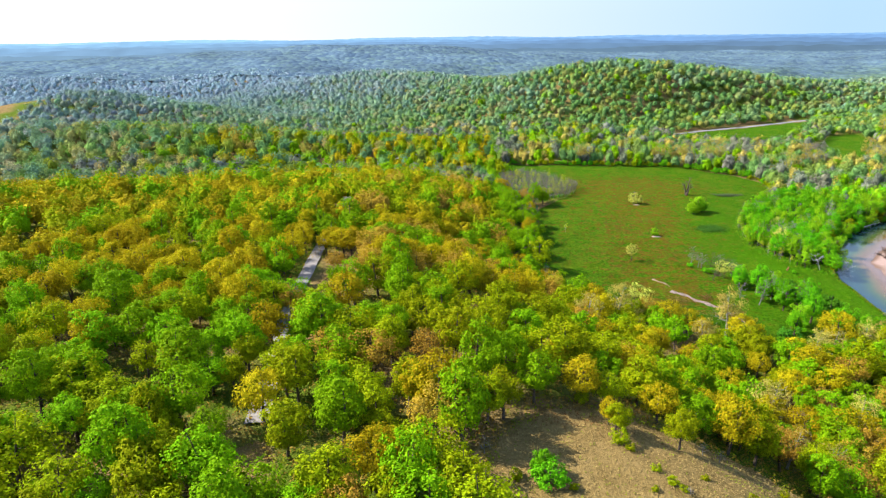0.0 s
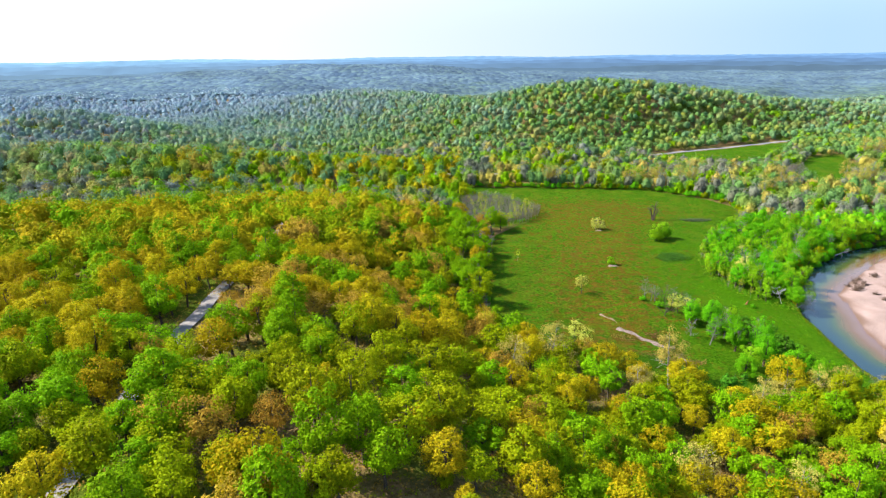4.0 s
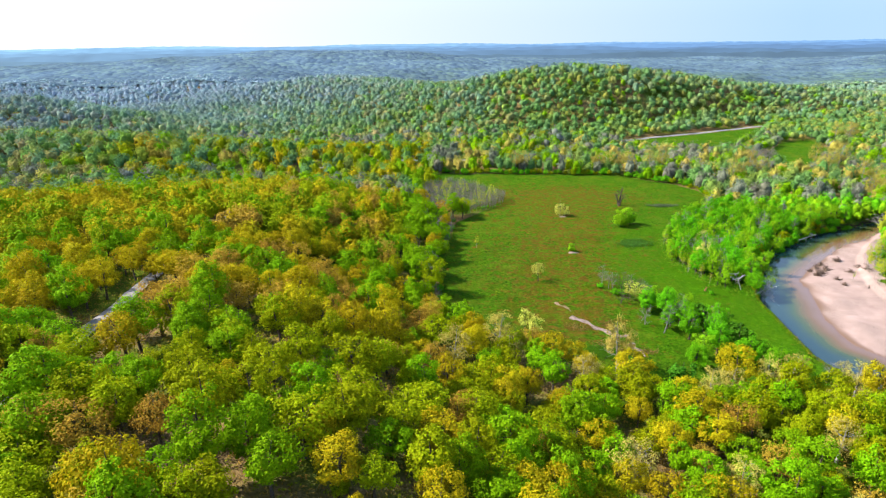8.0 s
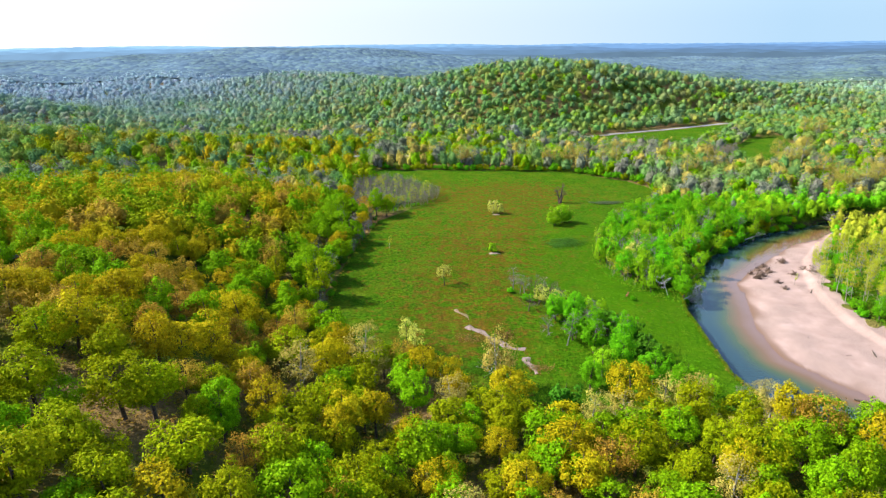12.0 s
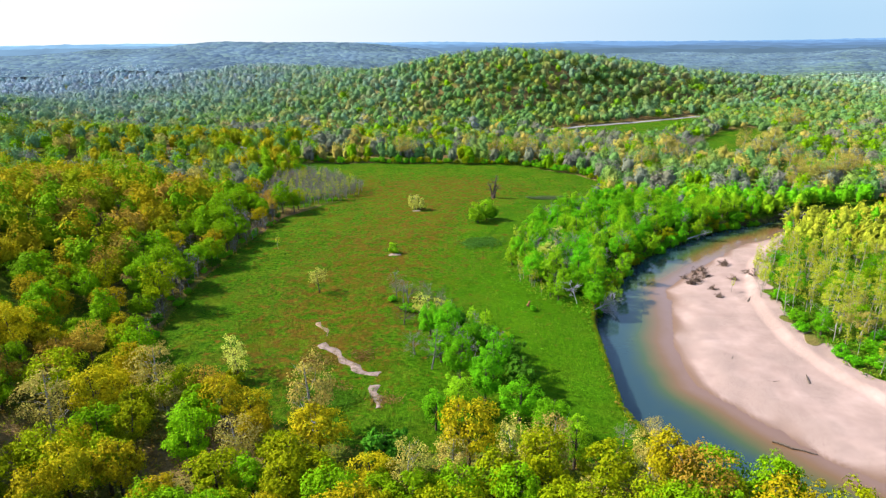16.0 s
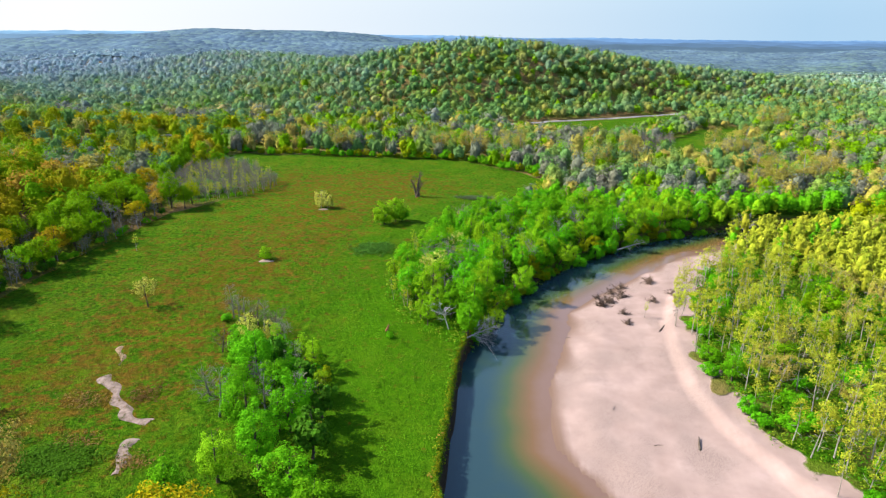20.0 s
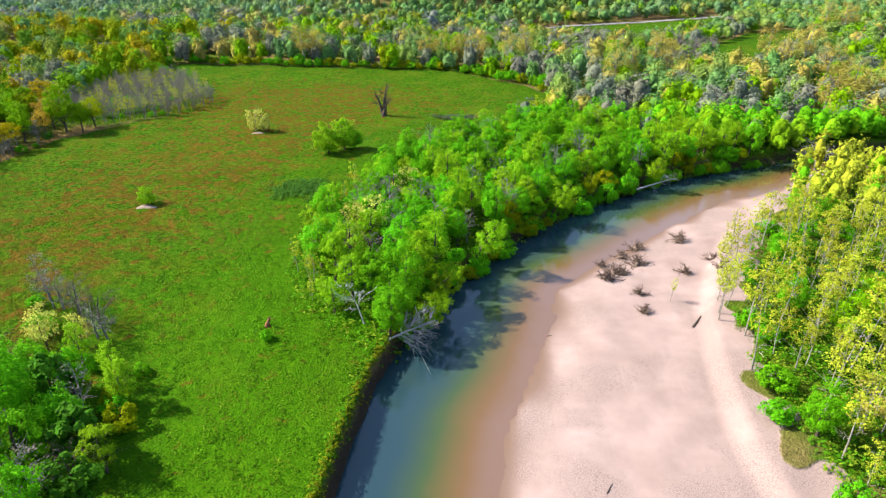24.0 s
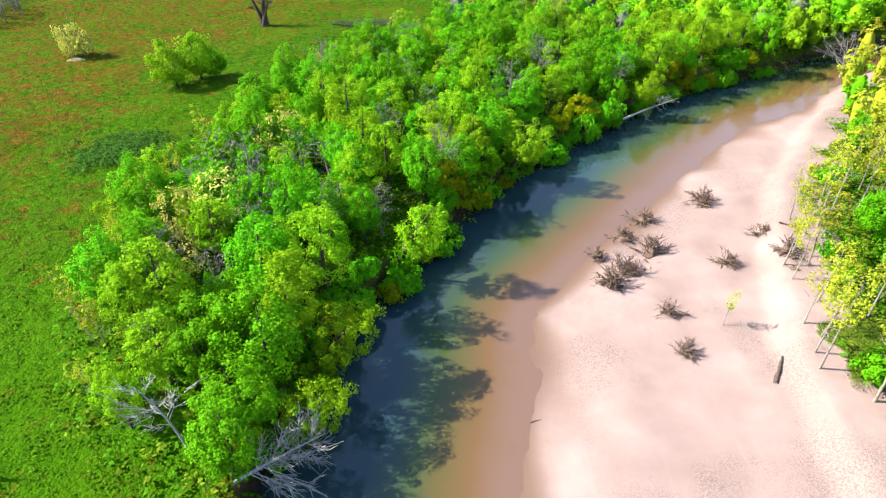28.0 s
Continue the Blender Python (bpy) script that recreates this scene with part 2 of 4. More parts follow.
HAY = [(3.3, 79.3), (9.1, 86.8), (15.5, 91.4), (24.8, 89.9), (34.3, 89.9), (48.5, 91.4), (63.5, 83.0), (77.7, 66.7), (30.7, 42.3), (12.0, 49.6), (-0.4, 68.7)]
HAYLET = [(-37.1, 74.1), (-32.4, 76.4), (-28.9, 70.4), (-31.8, 64.0), (-37.5, 66.7)]
THICKET = [(10, 325), (30, 323), (45, 336), (52, 351), (40, 366), (25, 386), (6, 374)]
LANE = [(-36, 80), (-38, 90), (-43, 112), (-49, 141), (-51.5, 161), (-55, 190), (-58, 218), (-59, 234), (-64, 262), (-72, 300), (-84, 350), (-80, 400), (-40, 445)]
ROAD = [(-40, 445), (0, 453), (21, 456), (43, 461), (85, 497), (121, 535), (157, 553), (202, 580), (250, 605), (317, 646), (420, 690)]


def to_line(P, line):
    """Signed distance to a polyline: plus on the right of its way."""
    P, L = np.asarray(P, float), np.asarray(line, float)
    best, sign = np.full(len(P), 1e9), np.ones(len(P))
    for a, b in zip(L[:-1], L[1:]):
        d = b - a
        w = P - a
        t = np.clip((w @ d) / (d @ d), 0, 1)
        r = w - t[:, None] * d
        q = np.hypot(r[:, 0], r[:, 1])
        s = np.where(d[1] * w[:, 0] - d[0] * w[:, 1] >= 0, 1.0, -1.0)
        sign = np.where(q < best - 1e-9, s, sign)
        best = np.minimum(best, q)
    return best * sign


def in_area(P, poly):
    """Signed distance to an outline: plus inside."""
    P, L = np.asarray(P, float), np.asarray(poly, float)
    inside = np.zeros(len(P), bool)
    for a, b in zip(L, np.roll(L, -1, 0)):
        hit = (a[1] > P[:, 1]) != (b[1] > P[:, 1])
        xx = a[0] + (P[:, 1] - a[1]) * (b[0] - a[0]) / (b[1] - a[1] + 1e-12)
        inside ^= hit & (P[:, 0] < xx)
    d = np.abs(to_line(P, list(poly) + [poly[0]]))
    return np.where(inside, d, -d)


def step(v, a, b):
    t = np.clip((v - a) / (b - a), 0, 1)
    return t * t * (3 - 2 * t)


def waves(P, size, seed):
    """Smooth height noise, about -1 to 1, with features of that size."""
    r = np.random.default_rng(seed)
    out = np.zeros(len(P))
    for k in range(10):
        a, ph = r.uniform(0, 2 * math.pi), r.uniform(0, 6.28)
        f = 2 * math.pi / (size * r.uniform(0.6, 1.7))
        out += np.sin(P[:, 0] * math.cos(a) * f + P[:, 1] * math.sin(a) * f + ph + 0.8 * np.sin(P[:, 1] * f * 0.5 + k))
    return out / 4.0


def bell(P, x, y, sx, sy, turn=0.0):
    c, s = math.cos(radians(turn)), math.sin(radians(turn))
    u, v = P[:, 0] - x, P[:, 1] - y
    return np.exp(-((u * c + v * s) / sx) ** 2 - ((v * c - u * s) / sy) ** 2)


def hills(P):
    x, y = P[:, 0], P[:, 1]
    foot = 22 + np.clip(200 - y, 0, 200) * 0.58
    crest = 30 - 0.06 * np.clip(y - 80, -60, 250)
    ridge = crest * (1 - step(x, foot - 74, foot + 4)) * (1 - step(y + 0.32 * np.clip(-75 - x, 0, 200), 262, 385))
    ridge = ridge * (1 + 0.12 * step(-x, 90, 170))
    z = ridge
    z = z + 17 * bell(P, -260, 440, 200, 45)
    z = z + 31 * bell(P, -410, 575, 150, 85)
    north = step(-to_line(P, ROAD), 4, 95)
    z = z + north * (46 * bell(P, 125, 700, 190, 92) + 24 * bell(P, 330, 775, 170, 90))
    z = z + 30 * bell(P, -130, 850, 170, 110) + 46 * bell(P, -330, 1300, 520, 260)
    far = step(np.hypot(x - 50, y - 100), 700, 1900)
    z = z + far * (24 + 13 * waves(P, 900, 3)) + north * step(np.hypot(x, y), 500, 900) * 5 * waves(P, 330, 5)
    z = z * (1 - step(np.hypot(x, y), 1950, 2500)) - 12 * step(np.hypot(x, y), 2000, 2600)
    z = z * (1 - 0.75 * bell(P, 1500, 900, 1100, 350, 25))
    return z


def river_bed(P):
    b, s, k = to_line(P, BANK), to_line(P, SHORE), to_line(P, BARBACK)
    return b, s, k


def height(P):
    P = np.asarray(P, float)
    b, s, k = river_bed(P)
    z = hills(P) + 0.25 * waves(P, 26, 7) + 0.12 * waves(P, 7, 8)
    dig = -3.0 - 1.2 * step(b, 0, 6)
    shelf = -2.90 - 1.6 * step(-s, 0, 9)
    bed = np.where(s < 0, np.maximum(dig, shelf), -2.76 + 1.0 * step(s, 0, 9) + 0.35 * step(s, 8, 25) + 0.10 * waves(P, 9, 9))
    low = step(b, -0.2, 0.8) * (1 - step(k, -0.6, 1.6))
    return z * (1 - low) + bed * low


# ---- mesh builders ----
def mesh_of(name, V, F, mat=None, colours=None, floats=None, smooth=False):
    """A mesh from arrays of vertices and of triangles or quads."""
    V, F = np.asarray(V, np.float32), np.asarray(F, np.int32)
    me = bpy.data.meshes.new(name)
    k = F.shape[1]
    me.vertices.add(len(V))
    me.vertices.foreach_set("co", V.ravel())
    me.loops.add(F.size)
    me.loops.foreach_set("vertex_index", F.ravel())
    me.polygons.add(len(F))
    me.polygons.foreach_set("loop_start", np.arange(len(F), dtype=np.int32) * k)
    if smooth:
        me.polygons.foreach_set("use_smooth", np.ones(len(F), bool))
    for key, val in (floats or {}).items():
        me.attributes.new(key, 'FLOAT', 'POINT').data.foreach_set("value", np.asarray(val, np.float32))
    if colours is not None:
        c = np.ones((len(V), 4), np.float32)
        c[:, :3] = colours
        me.attributes.new("leaf", 'FLOAT_COLOR', 'POINT').data.foreach_set("color", c.ravel())
    me.update()
    me.validate()
    if mat:
        me.materials.append(mat)
    return me


def part(name, me, parent, label=""):
    ob = new(name, me)
    ob.parent = parent
    if label:
        ob["label"] = label
    return ob


def grid_axis(parts):
    out = []
    for a, b, s in parts:
        out.append(np.arange(a, b, s))
    return np.concatenate(out + [[parts[-1][1]]])


def sheet(xs, ys):
    X, Y = np.meshgrid(xs, ys)
    n, m = X.shape
    i = np.arange(n * m).reshape(n, m)
    F = np.stack([i[:-1, :-1], i[:-1, 1:], i[1:, 1:], i[1:, :-1]], -1).reshape(-1, 4)
    return np.c_[X.ravel(), Y.ravel()], F


# ---- ground ----
xs = grid_axis([(-4800, -1000, 190), (-1000, -300, 35), (-300, -70, 7), (-70, 20, 3), (20, 120, 2), (120, 215, 0.8), (215, 330, 4), (330, 800, 18), (800, 4800, 160)])
ys = grid_axis([(-600, 40, 40), (40, 160, 3), (160, 300, 0.9), (300, 340, 1.2), (340, 430, 3), (430, 700, 9), (700, 1500, 25), (1500, 4900, 110)])
P, F = sheet(xs, ys)
Z = height(P)
bb, ss, kk = river_bed(P)
in_bar = np.minimum(ss, -kk)
masks = {"grass": np.maximum(np.maximum(np.maximum(np.maximum(in_area(P, FIELD), in_area(P, THICKET)), in_area(P, MEADOW)), in_area(P, GLADE)),
                             np.maximum(np.minimum.reduce([-bb - 0.5, bb + 45, P[:, 0] - 100, P[:, 1] - 205, 345 - P[:, 1]]), np.minimum(kk - 6.0, 0.9 * waves(P, 9, 12) + 0.3))),
         "lush": bell(P, 116, 222, 26, 75),
         "hay": np.maximum(in_area(P, HAY), in_area(P, HAYLET)),
         "sand": np.minimum(np.minimum(bb - 1.0, 5.5 + 2.6 * waves(P, 8, 14) - kk), ss + 12),
         "mud": np.minimum(bb - 0.1, np.minimum(2.2 - bb, 1.0)),
         "wet": 1 - step(ss, 0.0, np.maximum(0.8, 3.0 + 2.2 * waves(P, 11, 4))),
         "dry": np.clip(0.75 * bell(P, 78, 290, 16, 75, -12) + 0.8 * bell(P, 66, 205, 20, 28) + 0.95 * bell(P, 85, 360, 60, 28) + 0.7 * bell(P, 62, 285, 50, 95), 0, 1)}
ground = tagged(new("ground", mesh_of("ground", np.c_[P, Z], F, GROUND, floats=masks, smooth=True)),
                "rolling valley ground with meadow, leaf litter and sand bar", "ground", kind="structure")

# river
P, F = sheet(grid_axis([(122, 230, 1.5), (230, 460, 8)]), grid_axis([(60, 160, 6), (160, 340, 1.5)]))
bb, ss = to_line(P, BANK), to_line(P, SHORE)
keep = ((bb > -2) & (ss < 1.5))[F].any(1)
water = tagged(new("river", mesh_of("river", np.c_[P, np.full(len(P), -2.82)], F[keep], WATER, floats={"shallow": step(-ss, 13.0, 0.0)}, smooth=True)),
               "slow brown-green river between wooded bank and sand bar", "river", kind="structure")


def ribbon(name, line, width, mat, label, lift=0.06, rough=0.0, gap=3.0):
    """A road strip laid along a line on the ground."""
    L = np.asarray(line, float)
    pts = []
    for a, b in zip(L[:-1], L[1:]):
        n = max(2, int(np.hypot(*(b - a)) / gap))
        pts += [a + (b - a) * k / n for k in range(n)]
    pts = np.array(pts + [L[-1]])
    for _ in range(4):
        pts[1:-1] = (pts[:-2] + 2 * pts[1:-1] + pts[2:]) / 4
    d = np.gradient(pts, axis=0)
    side = np.c_[d[:, 1], -d[:, 0]] / np.hypot(d[:, 0], d[:, 1])[:, None]
    ragged = width * (1 + rough * (0.6 * np.sin(np.arange(len(pts)) * 0.7 + 1) + 0.4 * np.sin(np.arange(len(pts)) * 0.31)))[:, None]
    drift = rough * width * 0.5 * np.sin(np.arange(len(pts)) * 0.45)[:, None]
    rows = [pts + side * (ragged * k + drift) for k in (-0.5, -0.25, 0, 0.25, 0.5)]
    V = np.stack(rows, 1).reshape(-1, 2)
    crown_up = np.tile([-0.06, 0.05, 0.10, 0.05, -0.06], len(pts))
    z = np.repeat(height(pts), 5) + lift + crown_up
    i = np.arange(len(pts) * 5).reshape(-1, 5)
    F = np.stack([i[:-1, :-1], i[:-1, 1:], i[1:, 1:], i[1:, :-1]], -1).reshape(-1, 4)
    return tagged(new(name, mesh_of(name, np.c_[V, z], F, mat, smooth=True)), label, "road", kind="structure")


ribbon("gravel_lane", LANE, 3.7, GRAVEL, "pale gravel lane running along the wooded ridge", 0.35)
ribbon("valley_road", ROAD, 6.0, GRAVEL, "pale gravel road along the foot of the hill", 0.35)

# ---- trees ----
# hill and far tones are leaf colours shifted blue to paint in haze
TONES = {"green": (0.120, 0.240, 0.002), "lime": (0.182, 0.220, 0.002), "gold": (0.275, 0.225, 0.004), "rust": (0.285, 0.185, 0.018), "buff": (0.290, 0.245, 0.045), "haze_green": (0.098, 0.198, 0.048), "haze_lime": (0.148, 0.220, 0.040), "haze_gold": (0.190, 0.205, 0.036),
         "grey": (0.13, 0.12, 0.085), "deep": (0.040, 0.12, 0.006), "haze_blue": (0.200, 0.268, 0.310), "pale": (0.36, 0.37, 0.06), "ash": (0.135, 0.145, 0.095), "spring": (0.262, 0.290, 0.018), "fresh": (0.082, 0.275, 0.004), "fresh_lime": (0.160, 0.310, 0.006)}


def cards(rng, C, R, n, size, up=0.25, thin=1.0, shake=0.45, crown=True, flat=0.0):
    """Small leaf sprays on the outside of clumps: centres C, radii R, n sprays each."""
    k = len(C)
    d = rng.normal(size=(k, n, 3))
    d[..., 2] = d[..., 2] * 0.8 + up
    d /= np.linalg.norm(d, axis=2, keepdims=True)
    p = C[:, None] + d * (R[:, None, None] * rng.uniform(0.55, 1.05, (k, n, 1)))
    mid = C.mean(0)
    mid[2] -= np.ptp(C[:, 2]) * 0.25
    whole = (p - mid) if crown else d
    whole = whole / (np.linalg.norm(whole, axis=2, keepdims=True) + 1e-6)
    nrm = d * 0.55 + whole * 0.8 + rng.normal(size=d.shape) * shake + np.array((0, 0, flat))
    nrm /= np.linalg.norm(nrm, axis=2, keepdims=True)
    a = np.cross(nrm, rng.normal(size=d.shape))
    a /= np.linalg.norm(a, axis=2, keepdims=True)
    b = np.cross(nrm, a)
    s = size * rng.uniform(0.6, 1.35, (k, n, 1))
    q = np.stack([p - a * s, p - b * s * thin * 0.62 + nrm * s * 0.12, p + a * s * 1.05, p + b * s * thin * 0.62 + nrm * s * 0.10], 2)
    V = q.reshape(-1, 3)
    return V, np.arange(len(V)).reshape(-1, 4)


def clumps(rng, n, w, h, base, shape="round"):
    """Clump centres and radii that make up a crown of width w between base and h."""
    u = rng.normal(size=(n, 3))
    u /= np.linalg.norm(u, axis=1, keepdims=True)
    f = rng.normal(size=(4, 3)) * 2.2
    lobe = 1 + 0.13 * np.sin(u @ f.T + rng.uniform(0, 6, 4)).sum(1, keepdims=True) * 0.8
    r = rng.uniform(0.35, 1.0, (n, 1)) ** 0.35 * lobe
    c = u * r
    c[:, 2] = np.where(c[:, 2] < -0.3, c[:, 2] * 0.55, c[:, 2])
    mid, half = base + (h - base) * 0.46, (h - base) / 2
    R = rng.uniform(0.075, 0.155, n) * w * (60 / max(n, 60)) ** 0.2 * (1.0 if shape != "thin" else 1.2)
    C = np.c_[c[:, 0] * (w / 2 - R * 0.6), c[:, 1] * (w / 2 - R * 0.6), mid + c[:, 2] * (half - R * 0.5)]
    return C, R


def tube(pts, radii, sides=6):
    pts, radii = np.asarray(pts, float), np.asarray(radii, float)
    ang = np.linspace(0, 2 * math.pi, sides, endpoint=False)
    d = np.gradient(pts, axis=0)
    d /= np.linalg.norm(d, axis=1, keepdims=True) + 1e-9
    ref = np.where(np.abs(d[:, 2:3]) < 0.9, [[0, 0, 1.0]], [[1.0, 0, 0]])
    a = np.cross(d, ref)
    a /= np.linalg.norm(a, axis=1, keepdims=True)
    b = np.cross(d, a)
    V = (pts[:, None] + radii[:, None, None] * (np.cos(ang)[None, :, None] * a[:, None] + np.sin(ang)[None, :, None] * b[:, None])).reshape(-1, 3)
    i = np.arange(len(pts) * sides).reshape(-1, sides)
    j = np.roll(i, -1, 1)
    F = np.stack([i[:-1], j[:-1], j[1:], i[1:]], -1).reshape(-1, 4)
    return V, F


def joined(pieces):
    Vs, Fs, o = [], [], 0
    for V, F in pieces:
        Vs.append(V)
        Fs.append(F + o)
        o += len(V)
    return np.concatenate(Vs), np.concatenate(Fs)


def limbs(rng, h, lean, count, spread, base, r0, twigs=0, sides=5):
    """A tapered trunk with bent limbs and, for bare trees, twigs."""
    top = np.array([lean[0], lean[1], h])
    bend = rng.normal(size=2) * h * 0.03
    ts = np.linspace(0, 1, 6)
    trunk = np.c_[top[0] * ts ** 1.3 + bend[0] * np.sin(ts * 3), top[1] * ts ** 1.3 + bend[1] * np.sin(ts * 3), h * ts - 0.4 * (ts == 0)]
    out = [tube(trunk, r0 * np.array([1.45, 1.0, 0.8, 0.55, 0.33, 0.08]), 7)]
    for k in range(count):
        t = rng.uniform(base / h, 0.88)
        o = np.array([np.interp(t, ts, trunk[:, 0]), np.interp(t, ts, trunk[:, 1]), h * t])
        a = k * 2.4 + rng.uniform(-0.5, 0.5)
        ln = spread * rng.uniform(0.6, 1.1) * (1.15 - t * 0.75)
        d = np.array([math.cos(a), math.sin(a), rng.uniform(0.35, 1.0)])
        pts = [o, o + d * ln * 0.45 + rng.normal(size=3) * 0.15, o + d * ln + np.array([0, 0, 0.12 * ln]) + rng.normal(size=3) * 0.25]
        r = r0 * 0.42 * (1.1 - t)
        out.append(tube(pts, [r, r * 0.6, r * 0.15], sides))
        for _ in range(twigs):
            s = rng.uniform(0.3, 1.0)
            q = o + d * ln * s
            e = q + (d + rng.normal(size=3) * 0.7) * ln * rng.uniform(0.25, 0.5)
            out.append(tube([q, (q + e) / 2 + rng.normal(size=3) * 0.1, e], [r * 0.35 + 0.012, r * 0.2 + 0.01, 0.008], 3))
    return joined(out)


def tinted(rng, n_cards, per, tone, spread=0.30):
    v = np.repeat(rng.uniform(1 - spread, 1 + spread, (n_cards, 1)), per, 0)
    return np.asarray(tone) * v * np.repeat(rng.uniform(0.92, 1.08, (n_cards, 3)), per, 0)


KINDS = {}


def tree_kind(key, tone, h, w, base, n_clumps, per_clump, size, bark, count=3, shape="round", twigs=0, limb_n=7):
    made = []
    for k in range(count):
        rng = np.random.default_rng(abs(hash_of(key)) + k)
        hh, ww = h * rng.uniform(0.92, 1.08), w * rng.uniform(0.92, 1.08)
        C, R = clumps(rng, n_clumps, ww, hh, base, shape)
        V, F = cards(rng, C, R, per_clump, size)
        crown = mesh_of(key + "_crown", V, F, LEAVES, colours=tinted(rng, len(F), 4, TONES[tone]))
        V, F = limbs(rng, hh * 0.9, rng.normal(size=2) * 0.5, limb_n, ww * 0.42, max(1.2, base * 0.8), (0.018 * hh + 0.05) * (0.33 if shape == "thin" else 0.6 if shape == "slim" else 1.0), twigs)
        trunk = mesh_of(key + "_trunk", V, F, bark, smooth=True)
        made.append((trunk, crown))
    KINDS[key] = made


def hash_of(text):
    return sum((k + 1) * ord(c) for k, c in enumerate(text))


SAPLING_BARK = bark_material("sapling_bark", (0.14, 0.12, 0.095), (0.30, 0.26, 0.21))
GREY_BARK = bark_material("grey_bark", (0.085, 0.075, 0.068), (0.19, 0.172, 0.16))
tree_kind("green_tree", "green", 12.3, 9.2, 2.2, 90, 46, 0.215, BARK, 5)
tree_kind("lime_tree", "lime", 12.3, 9.2, 2.2, 90, 46, 0.215, BARK, 5)
tree_kind("gold_oak", "gold", 12.5, 9.2, 2.8, 86, 44, 0.205, BARK, 5)
tree_kind("rust_oak", "rust", 12.0, 9.0, 3.4, 74, 36, 0.18, BARK, 4)
tree_kind("buff_sycamore", "buff", 13.5, 9.0, 2.6, 66, 34, 0.16, PALE_BARK, 3, twigs=4, limb_n=11)
tree_kind("grey_tree", "grey", 10.5, 5.6, 2.5, 24, 7, 0.14, GREY_BARK, 4, "slim", twigs=9, limb_n=14)
tree_kind("deep_tree", "deep", 11.0, 8.0, 1.0, 44, 28, 0.45, BARK, 2)
tree_kind("spring_sapling", "spring", 10.5, 3.2, 2.8, 36, 17, 0.115, SAPLING_BARK, 5, "thin", twigs=4, limb_n=10)
tree_kind("lime_bush", "lime", 3.4, 4.6, 0.0, 40, 62, 0.14, BARK, 3)
tree_kind("green_bush", "fresh", 3.2, 4.6, 0.0, 40, 62, 0.14, BARK, 3)
tree_kind("meadow_shrub", "fresh_lime", 6.4, 7.6, -0.6, 78, 80, 0.15, BARK, 2)
tree_kind("pale_shrub", "pale", 4.6, 5.4, -0.4, 50, 24, 0.17, SAPLING_BARK, 2, twigs=3, limb_n=9)
tree_kind("meadow_tree", "pale", 10.0, 6.2, 2.0, 60, 14, 0.19, BARK, 2, "slim", twigs=3, limb_n=9)
tree_kind("bank_tree", "fresh", 11.0, 7.2, 0.3, 92, 92, 0.135, BARK, 5)
tree_kind("bank_lime_tree", "fresh_lime", 11.5, 6.6, 0.8, 80, 78, 0.125, BARK, 4, twigs=2)

TREE_WORDS = {"green_tree": ("broad tree with bright green young leaves", "tree"), "lime_tree": ("broad tree with yellow-green young leaves", "tree"),
              "gold_oak": ("oak with golden spring leaves in the wood", "oak tree"), "rust_oak": ("oak with thin rust-brown spring leaves", "oak tree"),
              "buff_sycamore": ("tall sycamore with pale buff buds and white limbs", "sycamore tree"), "grey_tree": ("bare grey tree with fine twigs", "bare tree"),
              "deep_tree": ("low dense tree with dark green leaves", "tree"), "spring_sapling": ("slender sapling with thin yellow-green leaves", "sapling"),
              "bank_tree": ("leafy bright green tree crowding the river bank", "tree"), "bank_lime_tree": ("slender yellow-green tree in the riverside wood", "tree"),
              "meadow_shrub": ("large yellow-green shrub standing in meadow", "shrub"), "pale_shrub": ("pale feathery shrub standing in meadow", "shrub"),
              "meadow_tree": ("lone feathery yellow-green tree standing in meadow", "tree"),
              "lime_bush": ("rounded yellow-green bush standing in grass", "bush"), "green_bush": ("rounded bright green bush beside the wood", "bush")}
RNG = np.random.default_rng(11)


def plant(kind, x, y, scale=1.0, group="", tall=1.0, label=""):
    """One tree as a thing of its own, standing on the ground."""
    kind = KIND_PLAIN.get(kind, kind)
    z = float(height([(x, y)])[0])
    trunk, crown = KINDS[kind][RNG.integers(len(KINDS[kind]))]
    ob = new(kind)
    ob.empty_display_size = 0.5
    ob.matrix_basis = pose(x, y, z - 0.1, RNG.uniform(-3, 3), RNG.uniform(-3, 3), RNG.uniform(0, 360)) @ Matrix.Diagonal((scale * RNG.uniform(0.86, 1.16), scale * RNG.uniform(0.86, 1.16), scale * tall * RNG.uniform(0.88, 1.12), 1))
    part("trunk", trunk, ob)
    part("crown", crown, ob)
    words, cat = TREE_WORDS[kind]
    return tagged(ob, label or words, cat, group)


def scatter(x0, x1, y0, y1, gap, seed):
    """Points about gap apart, shaken."""
    r = np.random.default_rng(seed)
    X, Y = np.meshgrid(np.arange(x0, x1, gap), np.arange(y0, y1, gap * 0.87))
    X = X + (np.arange(len(X)) % 2)[:, None] * gap / 2
    p = np.c_[X.ravel(), Y.ravel()]
    return p + r.uniform(-0.36, 0.36, p.shape) * gap


